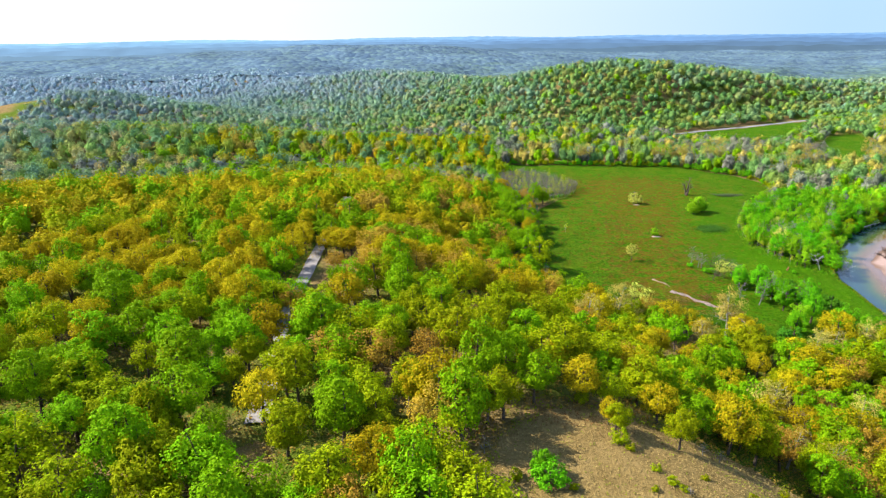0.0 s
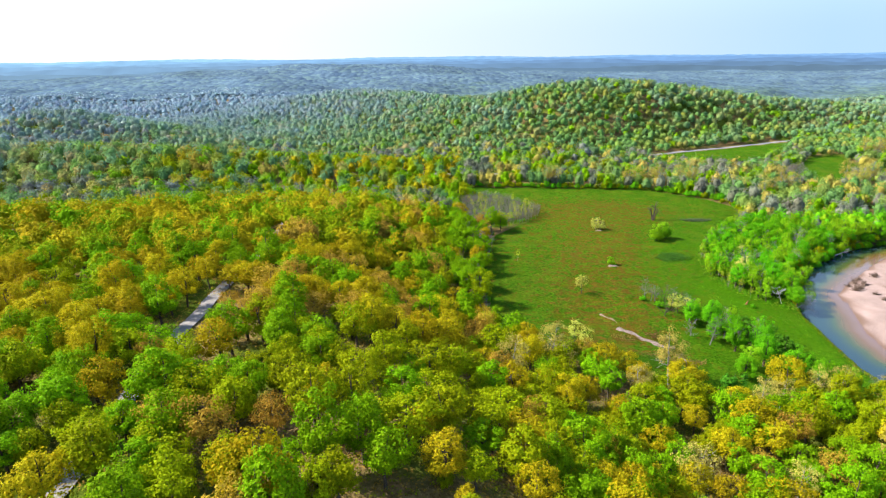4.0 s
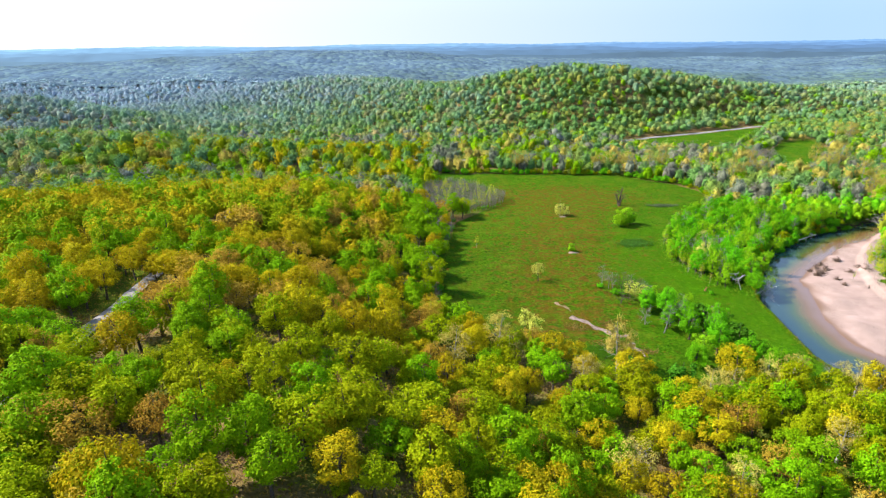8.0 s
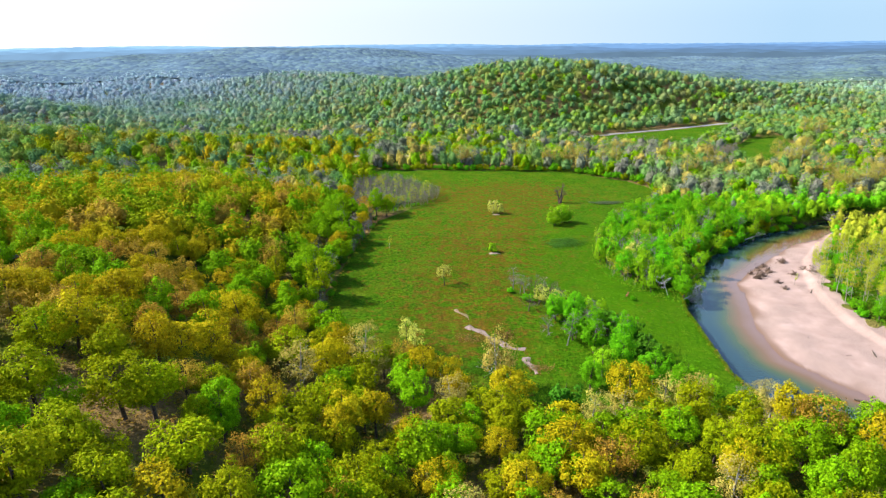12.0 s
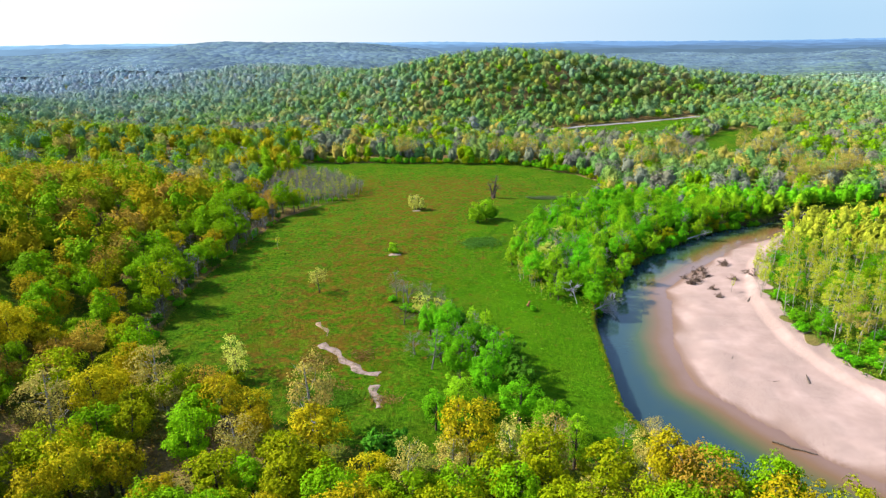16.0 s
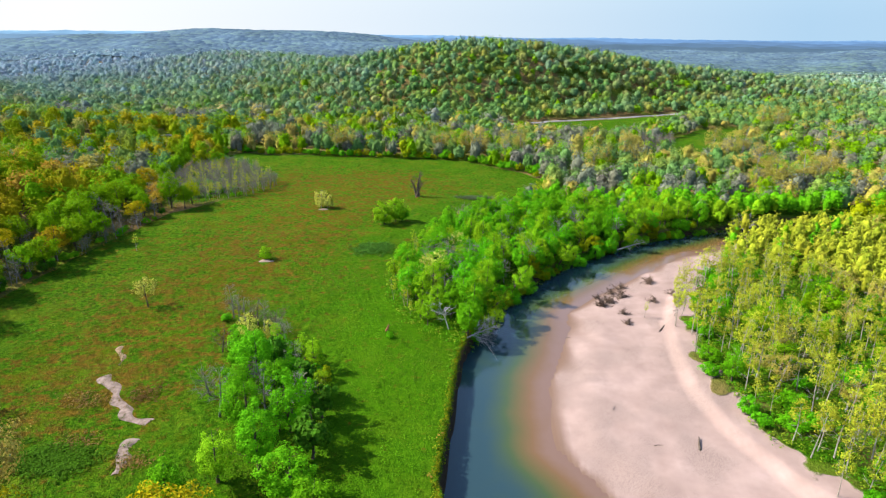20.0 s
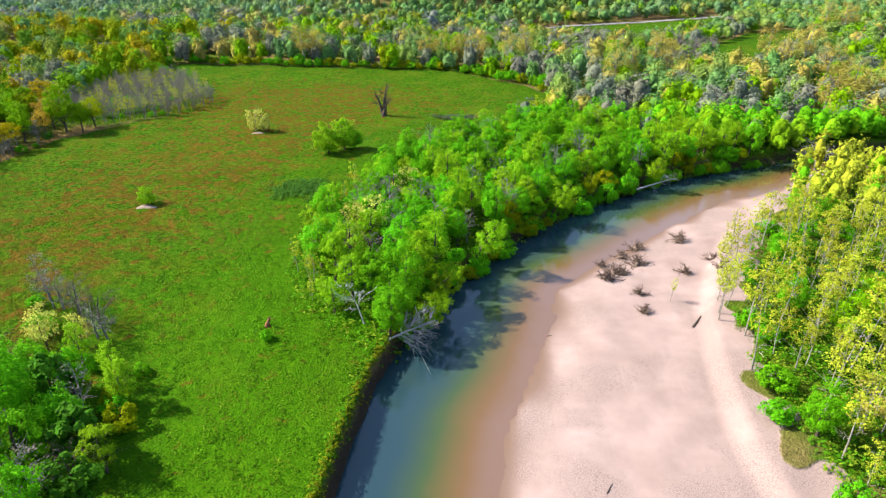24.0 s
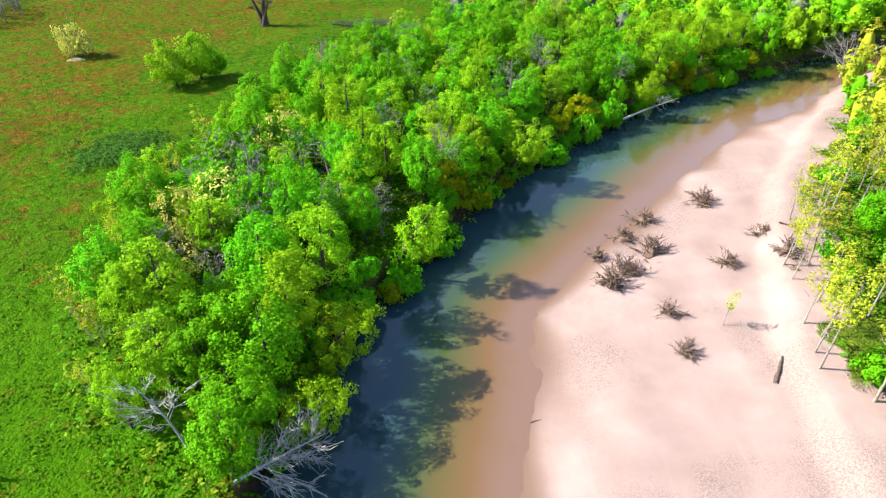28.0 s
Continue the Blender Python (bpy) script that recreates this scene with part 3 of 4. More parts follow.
def wooded(P):
    """How far inside the woods, in metres."""
    b, s, k = river_bed(P)
    wet = np.minimum(b + 1.0, 1.5 - k)
    out = np.minimum(-wet, 50.0)
    for area in (FIELD, MEADOW, GLADE, HAY, HAYLET, THICKET):
        out = np.minimum(out, -in_area(P, area))
    y = np.asarray(P)[:, 1]
    open_lane = step(y, 128, 136) * (1 - step(y, 164, 172)) + 0.8 * step(y, 208, 214) * (1 - step(y, 236, 242)) + 0.15 * step(y, 78, 82) * (1 - step(y, 90, 95))
    d = to_line(P, LANE)
    out = np.minimum(out, np.where(d > 0, d + 0.6 - 7.0 * open_lane, -d + 0.6 - 3.4 * open_lane))
    return np.minimum(out, np.abs(to_line(P, ROAD)) - 5.0)


def mix_of_kinds(P, rng):
    """The kind of tree that grows at each place."""
    x, y = P[:, 0], P[:, 1]
    n1, n2 = waves(P, 60, 21), waves(P, 35, 22)
    u = rng.uniform(size=len(P))
    b, s, k = river_bed(P)
    out = np.full(len(P), "lime_tree", dtype=object)
    ridge = (x < 34) & (y < 340)
    golden = np.where((x > -62) & (y > 122) & (y < 230), 0.60, 0.36) * step(y - 0.35 * (x + 60), 95, 160) + 0.14
    gold = ridge & (u < golden + 0.18 * n1)
    out[ridge & (u > 0.72)] = "green_tree"
    out[ridge & (x < -15) & (y < 160) & (u > 0.58)] = "green_tree"
    fringe = ridge & (x > 0) & (y > 195)
    gold &= ~(fringe & (rng.uniform(size=len(P)) < 0.72))
    out[fringe & (u > 0.45)] = "green_tree"
    out[gold] = "gold_oak"
    out[gold & (n2 > 0.2) & (x > -50)] = "rust_oak"
    low = (x >= 34) & (y < 190) & (k < 0)
    out[low & (u < 0.36)] = "green_tree"
    out[low & (u > 0.92)] = "buff_sycamore"
    out[low & (u > 0.88) & (u <= 0.92)] = "rust_oak"
    out[low & (u > 0.70) & (u <= 0.88)] = "gold_oak"
    riverside = (b < 0) & (b > -45) & (y > 205) & (y < 420) & (x > 100)
    out[riverside] = "bank_tree"
    out[riverside & (u < 0.34)] = "bank_lime_tree"
    out[riverside & (u > 0.90)] = "grey_tree"
    right = (k > 0)
    out[right] = "spring_sapling"
    out[right & (u < 0.32)] = "lime_tree"
    out[right & (u < 0.14)] = "green_tree"
    out[right & (u > 0.85) & (y > 260)] = "buff_sycamore"
    edge = (x > 8) & (x < 26) & (y > 205) & (y < 330)
    out[edge & (u < 0.32)] = "grey_tree"
    valley = (y > 335) & (x < 130) & (y < 560)
    drift_a, drift_b = waves(P, 42, 23), waves(P, 30, 24)
    out[valley & (u < 0.26 + 0.3 * drift_a)] = "grey_tree"
    out[valley & (u > 0.36)] = "hill_lime"
    out[valley & (u > 0.50)] = "green_tree"
    out[valley & (u > 0.72)] = "hill_tree"
    out[valley & (u > 0.97 - 0.32 * np.clip(drift_b, 0, 1))] = "buff_sycamore"
    east = (y > 335) & (x >= 130) & (y < 560)
    out[east] = np.where(u[east] < 0.50, "green_tree", np.where(u[east] < 0.72, "hill_tree", "hill_lime"))
    out[east & (u < 0.22 + 0.3 * drift_a)] = "grey_tree"
    out[east & (u > 0.96 - 0.42 * np.clip(drift_b, 0, 1))] = "buff_sycamore"
    band = (x < 0) & (y > 385) & (y < 500)
    out[band] = np.where(u[band] < 0.34, "lime_tree", np.where(u[band] < 0.56, "gold_oak", np.where(u[band] < 0.8, "green_tree", "hill_tree")))
    # the leaf colours of these hill kinds hold painted distance haze
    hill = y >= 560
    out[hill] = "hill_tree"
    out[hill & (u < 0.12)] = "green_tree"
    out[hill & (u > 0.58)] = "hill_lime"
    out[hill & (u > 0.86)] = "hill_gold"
    return out


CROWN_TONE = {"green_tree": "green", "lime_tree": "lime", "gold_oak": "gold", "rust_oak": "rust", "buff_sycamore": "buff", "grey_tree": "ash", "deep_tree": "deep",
              "spring_sapling": "spring", "bank_tree": "fresh", "bank_lime_tree": "fresh_lime", "hill_tree": "haze_green", "hill_lime": "haze_lime", "hill_gold": "haze_gold"}


def lobed(rng, w, h, base, count, around, rings):
    """The leaf masses of a far crown: rounded uneven lobes that run into one another."""
    out = []
    for k in range(count):
        a = k * 2.4 + rng.uniform(0, 1.2)
        d = w * (0.0 if k == 0 else rng.uniform(0.20, 0.30))
        R = w * (0.36 if k == 0 else rng.uniform(0.22, 0.31)) * (1.25 if count == 1 else 1.0)
        top = h * (0.97 if k == 0 else rng.uniform(0.66, 0.92))
        Rz = min((top - h * base) * 0.55, 0.30 * h)
        u, v = np.meshgrid(np.linspace(0, 2 * math.pi, around + 1)[:-1] + rng.uniform(0, 1), np.linspace(-0.75, 1.5, rings))
        wob = 1 + 0.10 * np.sin(u * 3 + a + v * 2) + rng.normal(size=u.shape) * 0.07
        V = np.c_[(d * math.cos(a) + R * np.cos(v) * wob * np.cos(u)).ravel(), (d * math.sin(a) + R * np.cos(v) * wob * np.sin(u)).ravel(), (top - Rz + np.sin(v) * Rz * wob).ravel()]
        i = np.arange(u.size).reshape(u.shape)
        j = np.roll(i, -1, 1)
        out.append((V, np.stack([i[:-1], j[:-1], j[1:], i[1:]], -1).reshape(-1, 4)))
    return joined(out)


def haze_share(P, rng):
    """Share of distance haze painted into a far crown's colour, most to the west."""
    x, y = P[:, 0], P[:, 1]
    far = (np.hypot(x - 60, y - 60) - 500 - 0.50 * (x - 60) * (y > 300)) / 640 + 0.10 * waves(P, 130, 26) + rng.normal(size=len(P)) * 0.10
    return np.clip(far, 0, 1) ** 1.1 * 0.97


def forest(name, P, kinds, rng, n_clumps, per, size, label, h=12.0, w=8.5, base=0.25, core=(4, 7, 4), gain=1.06):
    """Many joined trees: crowns of leaf sprays and plain trunks."""
    protos = []
    for k in range(6):
        V, F = lobed(rng, w * 0.70, h * 0.78, base, *core) if n_clumps else lobed(rng, w, h, base, *core)
        tint = rng.uniform(0.86, 1.12, len(V))
        if n_clumps:
            C, R = clumps(rng, n_clumps, 1.0, 1.0, base)
            L, G = cards(rng, C * (w, w, h), R * w, per, size, shake=0.42, up=0.35, flat=0.35)
            V, F = joined([(V, F), (L, G)])
            tint = np.concatenate([tint, np.repeat(rng.uniform(0.8, 1.25, len(G)), 4)])
        protos.append((V, F, tint))
    z = height(P)
    Vs, Fs, Cs, o = [], [], [], 0
    which = rng.integers(0, 6, len(P))
    for k, (V, F, tint) in enumerate(protos):
        idx = np.nonzero(which == k)[0]
        if not len(idx):
            continue
        a, s = rng.uniform(0, 6.28, len(idx)), rng.uniform(0.75, 1.2, len(idx))
        tall = rng.uniform(0.85, 1.15, len(idx)) * s
        ca, sa = np.cos(a) * s, np.sin(a) * s
        X = V[None, :, 0] * ca[:, None] - V[None, :, 1] * sa[:, None] + P[idx, 0][:, None]
        Y = V[None, :, 0] * sa[:, None] + V[None, :, 1] * ca[:, None] + P[idx, 1][:, None]
        Zz = V[None, :, 2] * tall[:, None] + z[idx][:, None] - 0.3
        tone = np.array([TONES[CROWN_TONE[q]] for q in kinds[idx]])
        # bare: how much painted haze replaces the leaf tone with distance
        bare = haze_share(P[idx], rng)[:, None]
        tone = (tone * (1 - bare) + np.array(TONES["haze_blue"]) * bare) * gain * rng.uniform(0.85, 1.15, (len(idx), 1)) * rng.uniform(0.93, 1.07, (len(idx), 3))
        Cs.append((tone[:, None, :] * tint[None, :, None]).reshape(-1, 3))
        Vs.append(np.stack([X, Y, Zz], -1).reshape(-1, 3))
        Fs.append((F[None] + (np.arange(len(idx)) * len(V))[:, None, None]).reshape(-1, 4) + o)
        o += len(idx) * len(V)
    me = mesh_of(name, np.concatenate(Vs), np.concatenate(Fs), CANOPY, colours=np.concatenate(Cs), smooth=True)
    return tagged(new(name, me), label, "woodland", kind="stuff")


KIND_PLAIN = {"hill_tree": "green_tree", "hill_lime": "lime_tree", "hill_gold": "gold_oak"}


def lean_thing(ob, x, y, z, tilt, heading, scale=1.0):
    ob.matrix_basis = pose(x, y, z, 0, 0, heading) @ pose(0, 0, 0, 0, tilt, 0) @ Matrix.Diagonal((scale, scale, scale, 1))
    return ob


def leafy(name, P, tones, rng, n, radius, size, lift, label, cat):
    """Low leafy growth, joined: small sprays round each place."""
    C = np.c_[P, height(P) + lift]
    V, F = cards(rng, C, radius * rng.uniform(0.6, 1.3, len(P)), n, size, up=0.9, shake=0.4, crown=False, flat=1.3)
    c = np.repeat((tones[:, None, :] * rng.uniform(0.78, 1.22, (len(P), n, 1))).reshape(-1, 3), 4, 0)
    return tagged(new(name, mesh_of(name, V, F, LEAVES, colours=c)), label, cat, kind="stuff")


rng = np.random.default_rng(49)

# ---- trees that stand out ----
KEY = [('gold_oak', -35.0, 80.7, 1.0), ('gold_oak', -43.0, 108.0, 0.95), ('lime_tree', 21.7, 83.2, 0.5), ('lime_tree', 31.9, 82.9, 0.6), ('green_bush', 9.9, 69.3, 1.2),
       ('green_tree', 0.2, 92.0, 1.0), ('rust_oak', -6.6, 76.6, 0.85), ('buff_sycamore', 65.8, 123.7, 1.1), ('buff_sycamore', 30, 164, 1.15), ('buff_sycamore', 73, 169, 1.3),
       ('gold_oak', -13.5, 65.8, 0.9), ('green_tree', -46.7, 64.3, 1.05), ('green_tree', -35.7, 62.5, 1.0), ('green_tree', 55, 159, 0.9), ('buff_sycamore', 63, 160, 0.85),
       ('deep_tree', 87, 160, 0.8), ('green_tree', 143, 151, 1.0), ('green_tree', 136, 155, 0.95), ('lime_tree', 150, 145, 1.0), ('buff_sycamore', 128, 160, 0.9),
       ('lime_tree', 120, 156, 0.9), ('grey_tree', 126, 168, 0.7), ('buff_sycamore', 132, 172, 0.55), ('lime_bush', 52, 186, 1.1)]
KEY_AT = np.array([(x, y) for _, x, y, _ in KEY])
for kind, x, y, k in KEY:
    plant(kind, x, y, k, "trees of the near woods")

# clearing
BRUSH = "trees and bushes of the clearing"
plant("green_bush", 9.1, 71.6, 0.75, BRUSH, 1.7, "bright green bush standing in dry grass")
plant("gold_oak", 21.1, 85.6, 0.42, BRUSH, 1.1, "small golden tree at the clearing's edge")
plant("lime_bush", 21.7, 80.1, 0.62, BRUSH, 1.2, "yellow-green bush growing in dry grass")
plant("lime_bush", 17.6, 92.2, 0.7, BRUSH, 1.3, "rounded yellow-green bush at the clearing's edge")
plant("lime_tree", 34.2, 88.6, 0.55, BRUSH, 1.0, "small spreading yellow-green tree beside the clearing")
for x, y, k in ((23.0, 78.5, 0.35), (25.7, 73.9, 0.36), (27.0, 70.8, 0.42), (32.7, 73.9, 0.3), (28.3, 69.3, 0.3), (24.3, 68.9, 0.28), (13.4, 68.0, 0.32), (5.5, 70.0, 0.5), (17.6, 64.5, 0.4), (38.7, 71.3, 0.34), (47.9, 80.5, 0.4), (35.7, 64.4, 0.32)):
    plant("lime_bush", x, y, k, BRUSH, 1.0, "low yellow-green bush in dry grass")
for x, y, k in ((36.2, 84.3, 0.36), (38.8, 83.9, 0.3), (-1.3, 81.0, 0.45), (1.0, 75.2, 0.4), (28.9, 68.6, 0.22)):
    plant("grey_tree", x, y, k, BRUSH, 0.8, "low leafless brush beside the clearing")

# sycamores and grey thickets on the valley floor
for x, y, k in ((189, 389, 1.1), (194, 391, 0.95), (208, 411, 1.2), (214, 408, 1.0), (265, 426, 1.3), (272, 430, 1.2), (258, 432, 1.1), (339, 537, 1.4), (346, 545, 1.3), (330, 540, 1.2), (258, 361, 1.15), (264, 364, 1.05),
                (270, 362, 1.2), (277, 366, 1.1), (261, 386, 1.2), (268, 384, 1.05), (62, 420, 1.2), (68, 423, 1.05), (115, 424, 1.15), (121, 425, 1.0), (157, 425, 1.15), (150, 428, 1.1), (135, 428, 1.15), (128, 427, 1.0), (284, 372, 1.15), (246, 352, 1.0)):
    plant("buff_sycamore", x, y, k, "sycamores of the valley floor", 1.12)
for k in range(34):
    a, c = RNG.uniform(0, 6.28), RNG.uniform(0, 1) ** 0.5
    plant("grey_tree", 232 + 26 * c * math.cos(a), 466 + 14 * c * math.sin(a), RNG.uniform(0.8, 1.1), "grey thicket on the valley floor", label="leafless grey tree in a valley thicket")

# field
plant("meadow_tree", 58.5, 233.5, 0.86)
plant("meadow_shrub", 103.5, 302.5, 0.9, tall=1.25)
plant("meadow_shrub", 107, 305.5, 1.0, tall=1.3)
plant("green_bush", 109, 307, 1.3, label="bright green bush beside a larger bush", tall=1.3)
plant("pale_shrub", 77.5, 320.5, 1.1, label="pale yellow-green bush on a grassy mound", tall=1.4)
plant("pale_shrub", 80, 320.5, 0.95, label="pale yellow-green bush on a grassy mound", tall=1.3)
plant("meadow_shrub", 75.2, 266, 0.55, label="small green bush growing from an earth mound")
plant("spring_sapling", 36, 269.5, 0.55, label="thin pale sapling at the meadow's edge")
plant("meadow_tree", 53, 187, 0.8, label="tall narrow yellow-green tree in meadow grass")
plant("meadow_tree", 50.5, 191, 0.9, label="tall narrow yellow-green tree in meadow grass")
plant("green_bush", 116.5, 222, 0.45, label="small dark bush beside a broken stump")
for kind, x, y, k in (("bank_tree", 91, 208, 0.8), ("bank_tree", 95, 203, 0.95), ("deep_tree", 97, 207, 0.7), ("bank_tree", 100, 198, 0.85), ("bank_tree", 94, 196, 0.8), ("deep_tree", 104, 201, 0.75),
                      ("bank_tree", 105, 190, 0.95), ("bank_tree", 98, 189, 0.9), ("deep_tree", 109, 194, 0.7), ("bank_tree", 103, 181, 1.0), ("deep_tree", 110, 184, 0.8), ("bank_tree", 109, 175, 0.95),
                      ("bank_lime_tree", 98, 178, 0.9), ("bank_lime_tree", 104, 209, 0.6), ("bank_tree", 114, 170, 0.9), ("bank_lime_tree", 117, 163, 0.9), ("bank_tree", 94, 172, 0.85)):
    plant(kind, x, y, k, "grove in the meadow", label="dense dark green tree in the meadow grove" if kind == "deep_tree" else "bright green tree in the meadow grove")
plant("grey_tree", 101, 206, 0.9, "grove in the meadow")
plant("grey_tree", 98, 198, 1.0, "grove in the meadow")
plant("grey_tree", 92, 193, 1.0, "grove in the meadow")
plant("grey_tree", 106, 193, 0.95, "grove in the meadow")
plant("grey_tree", 80.5, 229, 0.85, "grove in the meadow")
plant("grey_tree", 82.5, 227, 0.7, "grove in the meadow")
plant("grey_tree", 89, 224, 0.8, "grove in the meadow")
plant("grey_tree", 93, 221, 0.7, "grove in the meadow")
plant("meadow_tree", 87.5, 218.5, 0.7, "grove in the meadow", label="low yellow-buff tree with thin new leaves")
plant("green_bush", 79.5, 227.5, 0.6, "grove in the meadow")
plant("green_bush", 84, 222, 0.8, "grove in the meadow")
plant("green_bush", 96.5, 215, 0.7, "grove in the meadow")
plant("lime_bush", 92, 214, 0.7, "grove in the meadow")
plant("green_bush", 104, 207, 0.8, "grove in the meadow")


def bare_wood(name, h, count, spread, r0, twigs, seed, mat, base=1.0):
    V, F = limbs(np.random.default_rng(seed), h, (0.4, 0.2), count, spread, base, r0, twigs, 5)
    return mesh_of(name, V, F, mat, smooth=True)


for k, (x, y, h) in enumerate([(84, 227, 6.0), (87, 226, 6.5), (91, 224.5, 6.0), (94.5, 221, 5.0), (84, 214, 5.5), (95, 197, 8.0), (99.5, 194, 8.5), (103, 190, 8.0), (107, 197, 6.5), (88, 199, 6.0)]):
    ob = new("bare_tree")
    ob.matrix_basis = pose(x, y, float(height([(x, y)])[0]) - 0.2, RNG.uniform(-9, 9), RNG.uniform(-9, 9), RNG.uniform(0, 360))
    part("trunk", bare_wood("bare_trunk", h, 13, 2.6, 0.14, 10, 140 + k, BARK if k % 3 else GREY_BARK, 0.9), ob)
    tagged(ob, "leafless tree with crooked dark limbs in the meadow grove", "bare tree", "grove in the meadow")
for kind, x, y, k in (("meadow_tree", 89, 217, 0.62), ("meadow_tree", 92.5, 219, 0.55), ("bank_lime_tree", 95, 215, 0.5), ("bank_tree", 92, 211, 0.62), ("bank_tree", 97, 210, 0.68), ("bank_lime_tree", 101, 212.5, 0.48), ("lime_bush", 103, 209, 0.8),
                      ("lime_bush", 106, 205, 0.9), ("green_bush", 103, 214.5, 0.55), ("green_bush", 86, 221, 0.7), ("bank_lime_tree", 108, 199, 0.6), ("bank_tree", 101, 203, 0.8)):
    plant(kind, x, y, k, "grove in the meadow", label="leafy tree in the crowded meadow grove" if "tree" in kind else "leafy bush in the crowded meadow grove")

# dark snag
snag = new("dead_snag")
snag.matrix_basis = pose(111, 340, float(height([(111, 340)])[0]) - 0.2)
for a, (tilt, head, h) in enumerate([(4, 20, 10.5), (16, 200, 8.5), (19, 330, 7.0)]):
    stem = part("trunk", bare_wood("snag_trunk", h, 9, 2.8, 0.62 - 0.1 * a, 6, 40 + a, BARK, 3.5), snag)
    stem.matrix_basis = pose(0.3 * math.cos(a * 2), 0.3 * math.sin(a * 2), 0, 0, 0, head) @ pose(0, 0, 0, 0, tilt, 0)
tagged(snag, "dark leafless snag with forked broken limbs in meadow", "dead tree")

# bleached tree fallen from the bank, and the leafy ones that lean over the water
for k, (x, y, tilt, head, h, c) in enumerate([(132.0, 224.5, 72, 20, 8.0, 20), (128.5, 227.5, 20, 160, 6.5, 12)]):
    ob = new("fallen_tree")
    lean_thing(ob, x, y, -0.6 if k == 0 else 0.0, tilt, head)
    part("trunk", bare_wood("fallen_trunk", h, c + (8 if k == 0 else 0), 3.4 if k == 0 else 2.6, 0.14 if k == 0 else 0.10, 16 if k == 0 else 12, 60 + k, DEAD_WOOD, 1.6), ob)
    tagged(ob, "bleached leafless tree fallen from the bank over water" if k == 0 else "small bleached dead tree at the meadow corner", "dead tree")
for x, y, tilt, head, k in ((133.5, 229, 60, 0, 0.6), (135.5, 236.5, 48, -8, 0.66), (143.5, 250.5, 30, -25, 0.7), (180, 292.5, 42, -35, 0.6), (158, 271, 28, -40, 0.75)):
    ob = plant("bank_lime_tree", x, y, k * 1.15, label="bright green tree leaning low over the river")
    lean_thing(ob, x, y, float(height([(x - 2, y + 1)])[0]) - 0.6, tilt, head, k * 1.15)

bough = new("fallen_tree")
lean_thing(bough, 178.5, 288.5, -1.6, 80, 22)
part("trunk", bare_wood("fallen_bough", 11.0, 14, 2.2, 0.16, 5, 64, DEAD_WOOD, 3.0), bough)
tagged(bough, "pale bare tree fallen across the water from the bank", "dead tree")
whitetree = new("fallen_tree")
lean_thing(whitetree, 226, 309, float(height([(226, 309)])[0]), 14, 200)
part("trunk", bare_wood("white_limbs", 8.5, 20, 4.2, 0.22, 8, 65, PALE_BARK, 1.2), whitetree)
tagged(whitetree, "spreading leafless tree with white limbs beside the sand bar", "dead tree")

# stump, earth mounds, gully
STONE = plain_noise("bare_earth", (0.12, 0.085, 0.06), (0.26, 0.19, 0.14), 2.5)


def lump(name, x, y, sx, sy, sz, mat, label, cat, seed=1, sink=0.25):
    """A rounded uneven heap on the ground."""
    rng = np.random.default_rng(seed)
    u, v = np.meshgrid(np.linspace(0, 2 * math.pi, 25)[:-1], np.linspace(0, 1, 8))
    r = 1 - v ** 1.6
    wob = 1 + 0.18 * np.sin(u * 3 + seed) + 0.10 * np.sin(u * 7 + 2 * seed)
    X, Y, Zz = sx * r * wob * np.cos(u), sy * r * wob * np.sin(u), sz * (v ** 0.8) - sink + rng.normal(size=u.shape) * 0.03
    i = np.arange(u.size).reshape(u.shape)
    j = np.roll(i, -1, 1)
    F = np.stack([i[:-1], j[:-1], j[1:], i[1:]], -1).reshape(-1, 4)
    ob = new(name, mesh_of(name, np.c_[X.ravel(), Y.ravel(), Zz.ravel()], F, mat, smooth=True))
    ob.matrix_basis = pose(x, y, float(height([(x, y)])[0]))
    return tagged(ob, label, cat)


lump("earth_mound", 75.8, 264.6, 2.4, 1.2, 0.7, STONE, "low mound of bare earth under a small bush", "mound", 2)
lump("earth_mound", 79, 318.6, 2.2, 1.0, 0.6, STONE, "low earth mound under a pale bush", "mound", 3)
RUST_WOOD = bark_material("rotten_wood", (0.10, 0.042, 0.018), (0.24, 0.11, 0.05))
stump = new("tree_stump", bare_wood("tree_stump", 1.7, 4, 0.7, 0.34, 1, 77, RUST_WOOD, 0.9))
stump.matrix_basis = pose(115.3, 225.2, float(height([(115.3, 225.2)])[0]) - 0.1, 4, 6, 0)
tagged(stump, "broken rust-brown stump in meadow grass", "stump")
ribbon("sandy_gully", [(62.5, 215), (65, 211), (66.8, 207.5)], 0.9, DIRT, "narrow strip of bare soil in meadow", 0.05, 0.9, 0.5)
ribbon("sandy_gully", [(66, 203.5), (69.5, 200.5), (73, 196.5), (76, 193), (81, 190.8)], 2.0, PALE_SAND, "winding pale sand gully in meadow", 0.05, 0.45, 0.5)
ribbon("sandy_gully", [(81, 186.5), (81.2, 183), (83, 178.5)], 1.7, PALE_SAND, "short pale sand gully in meadow", 0.05, 0.5, 0.5)
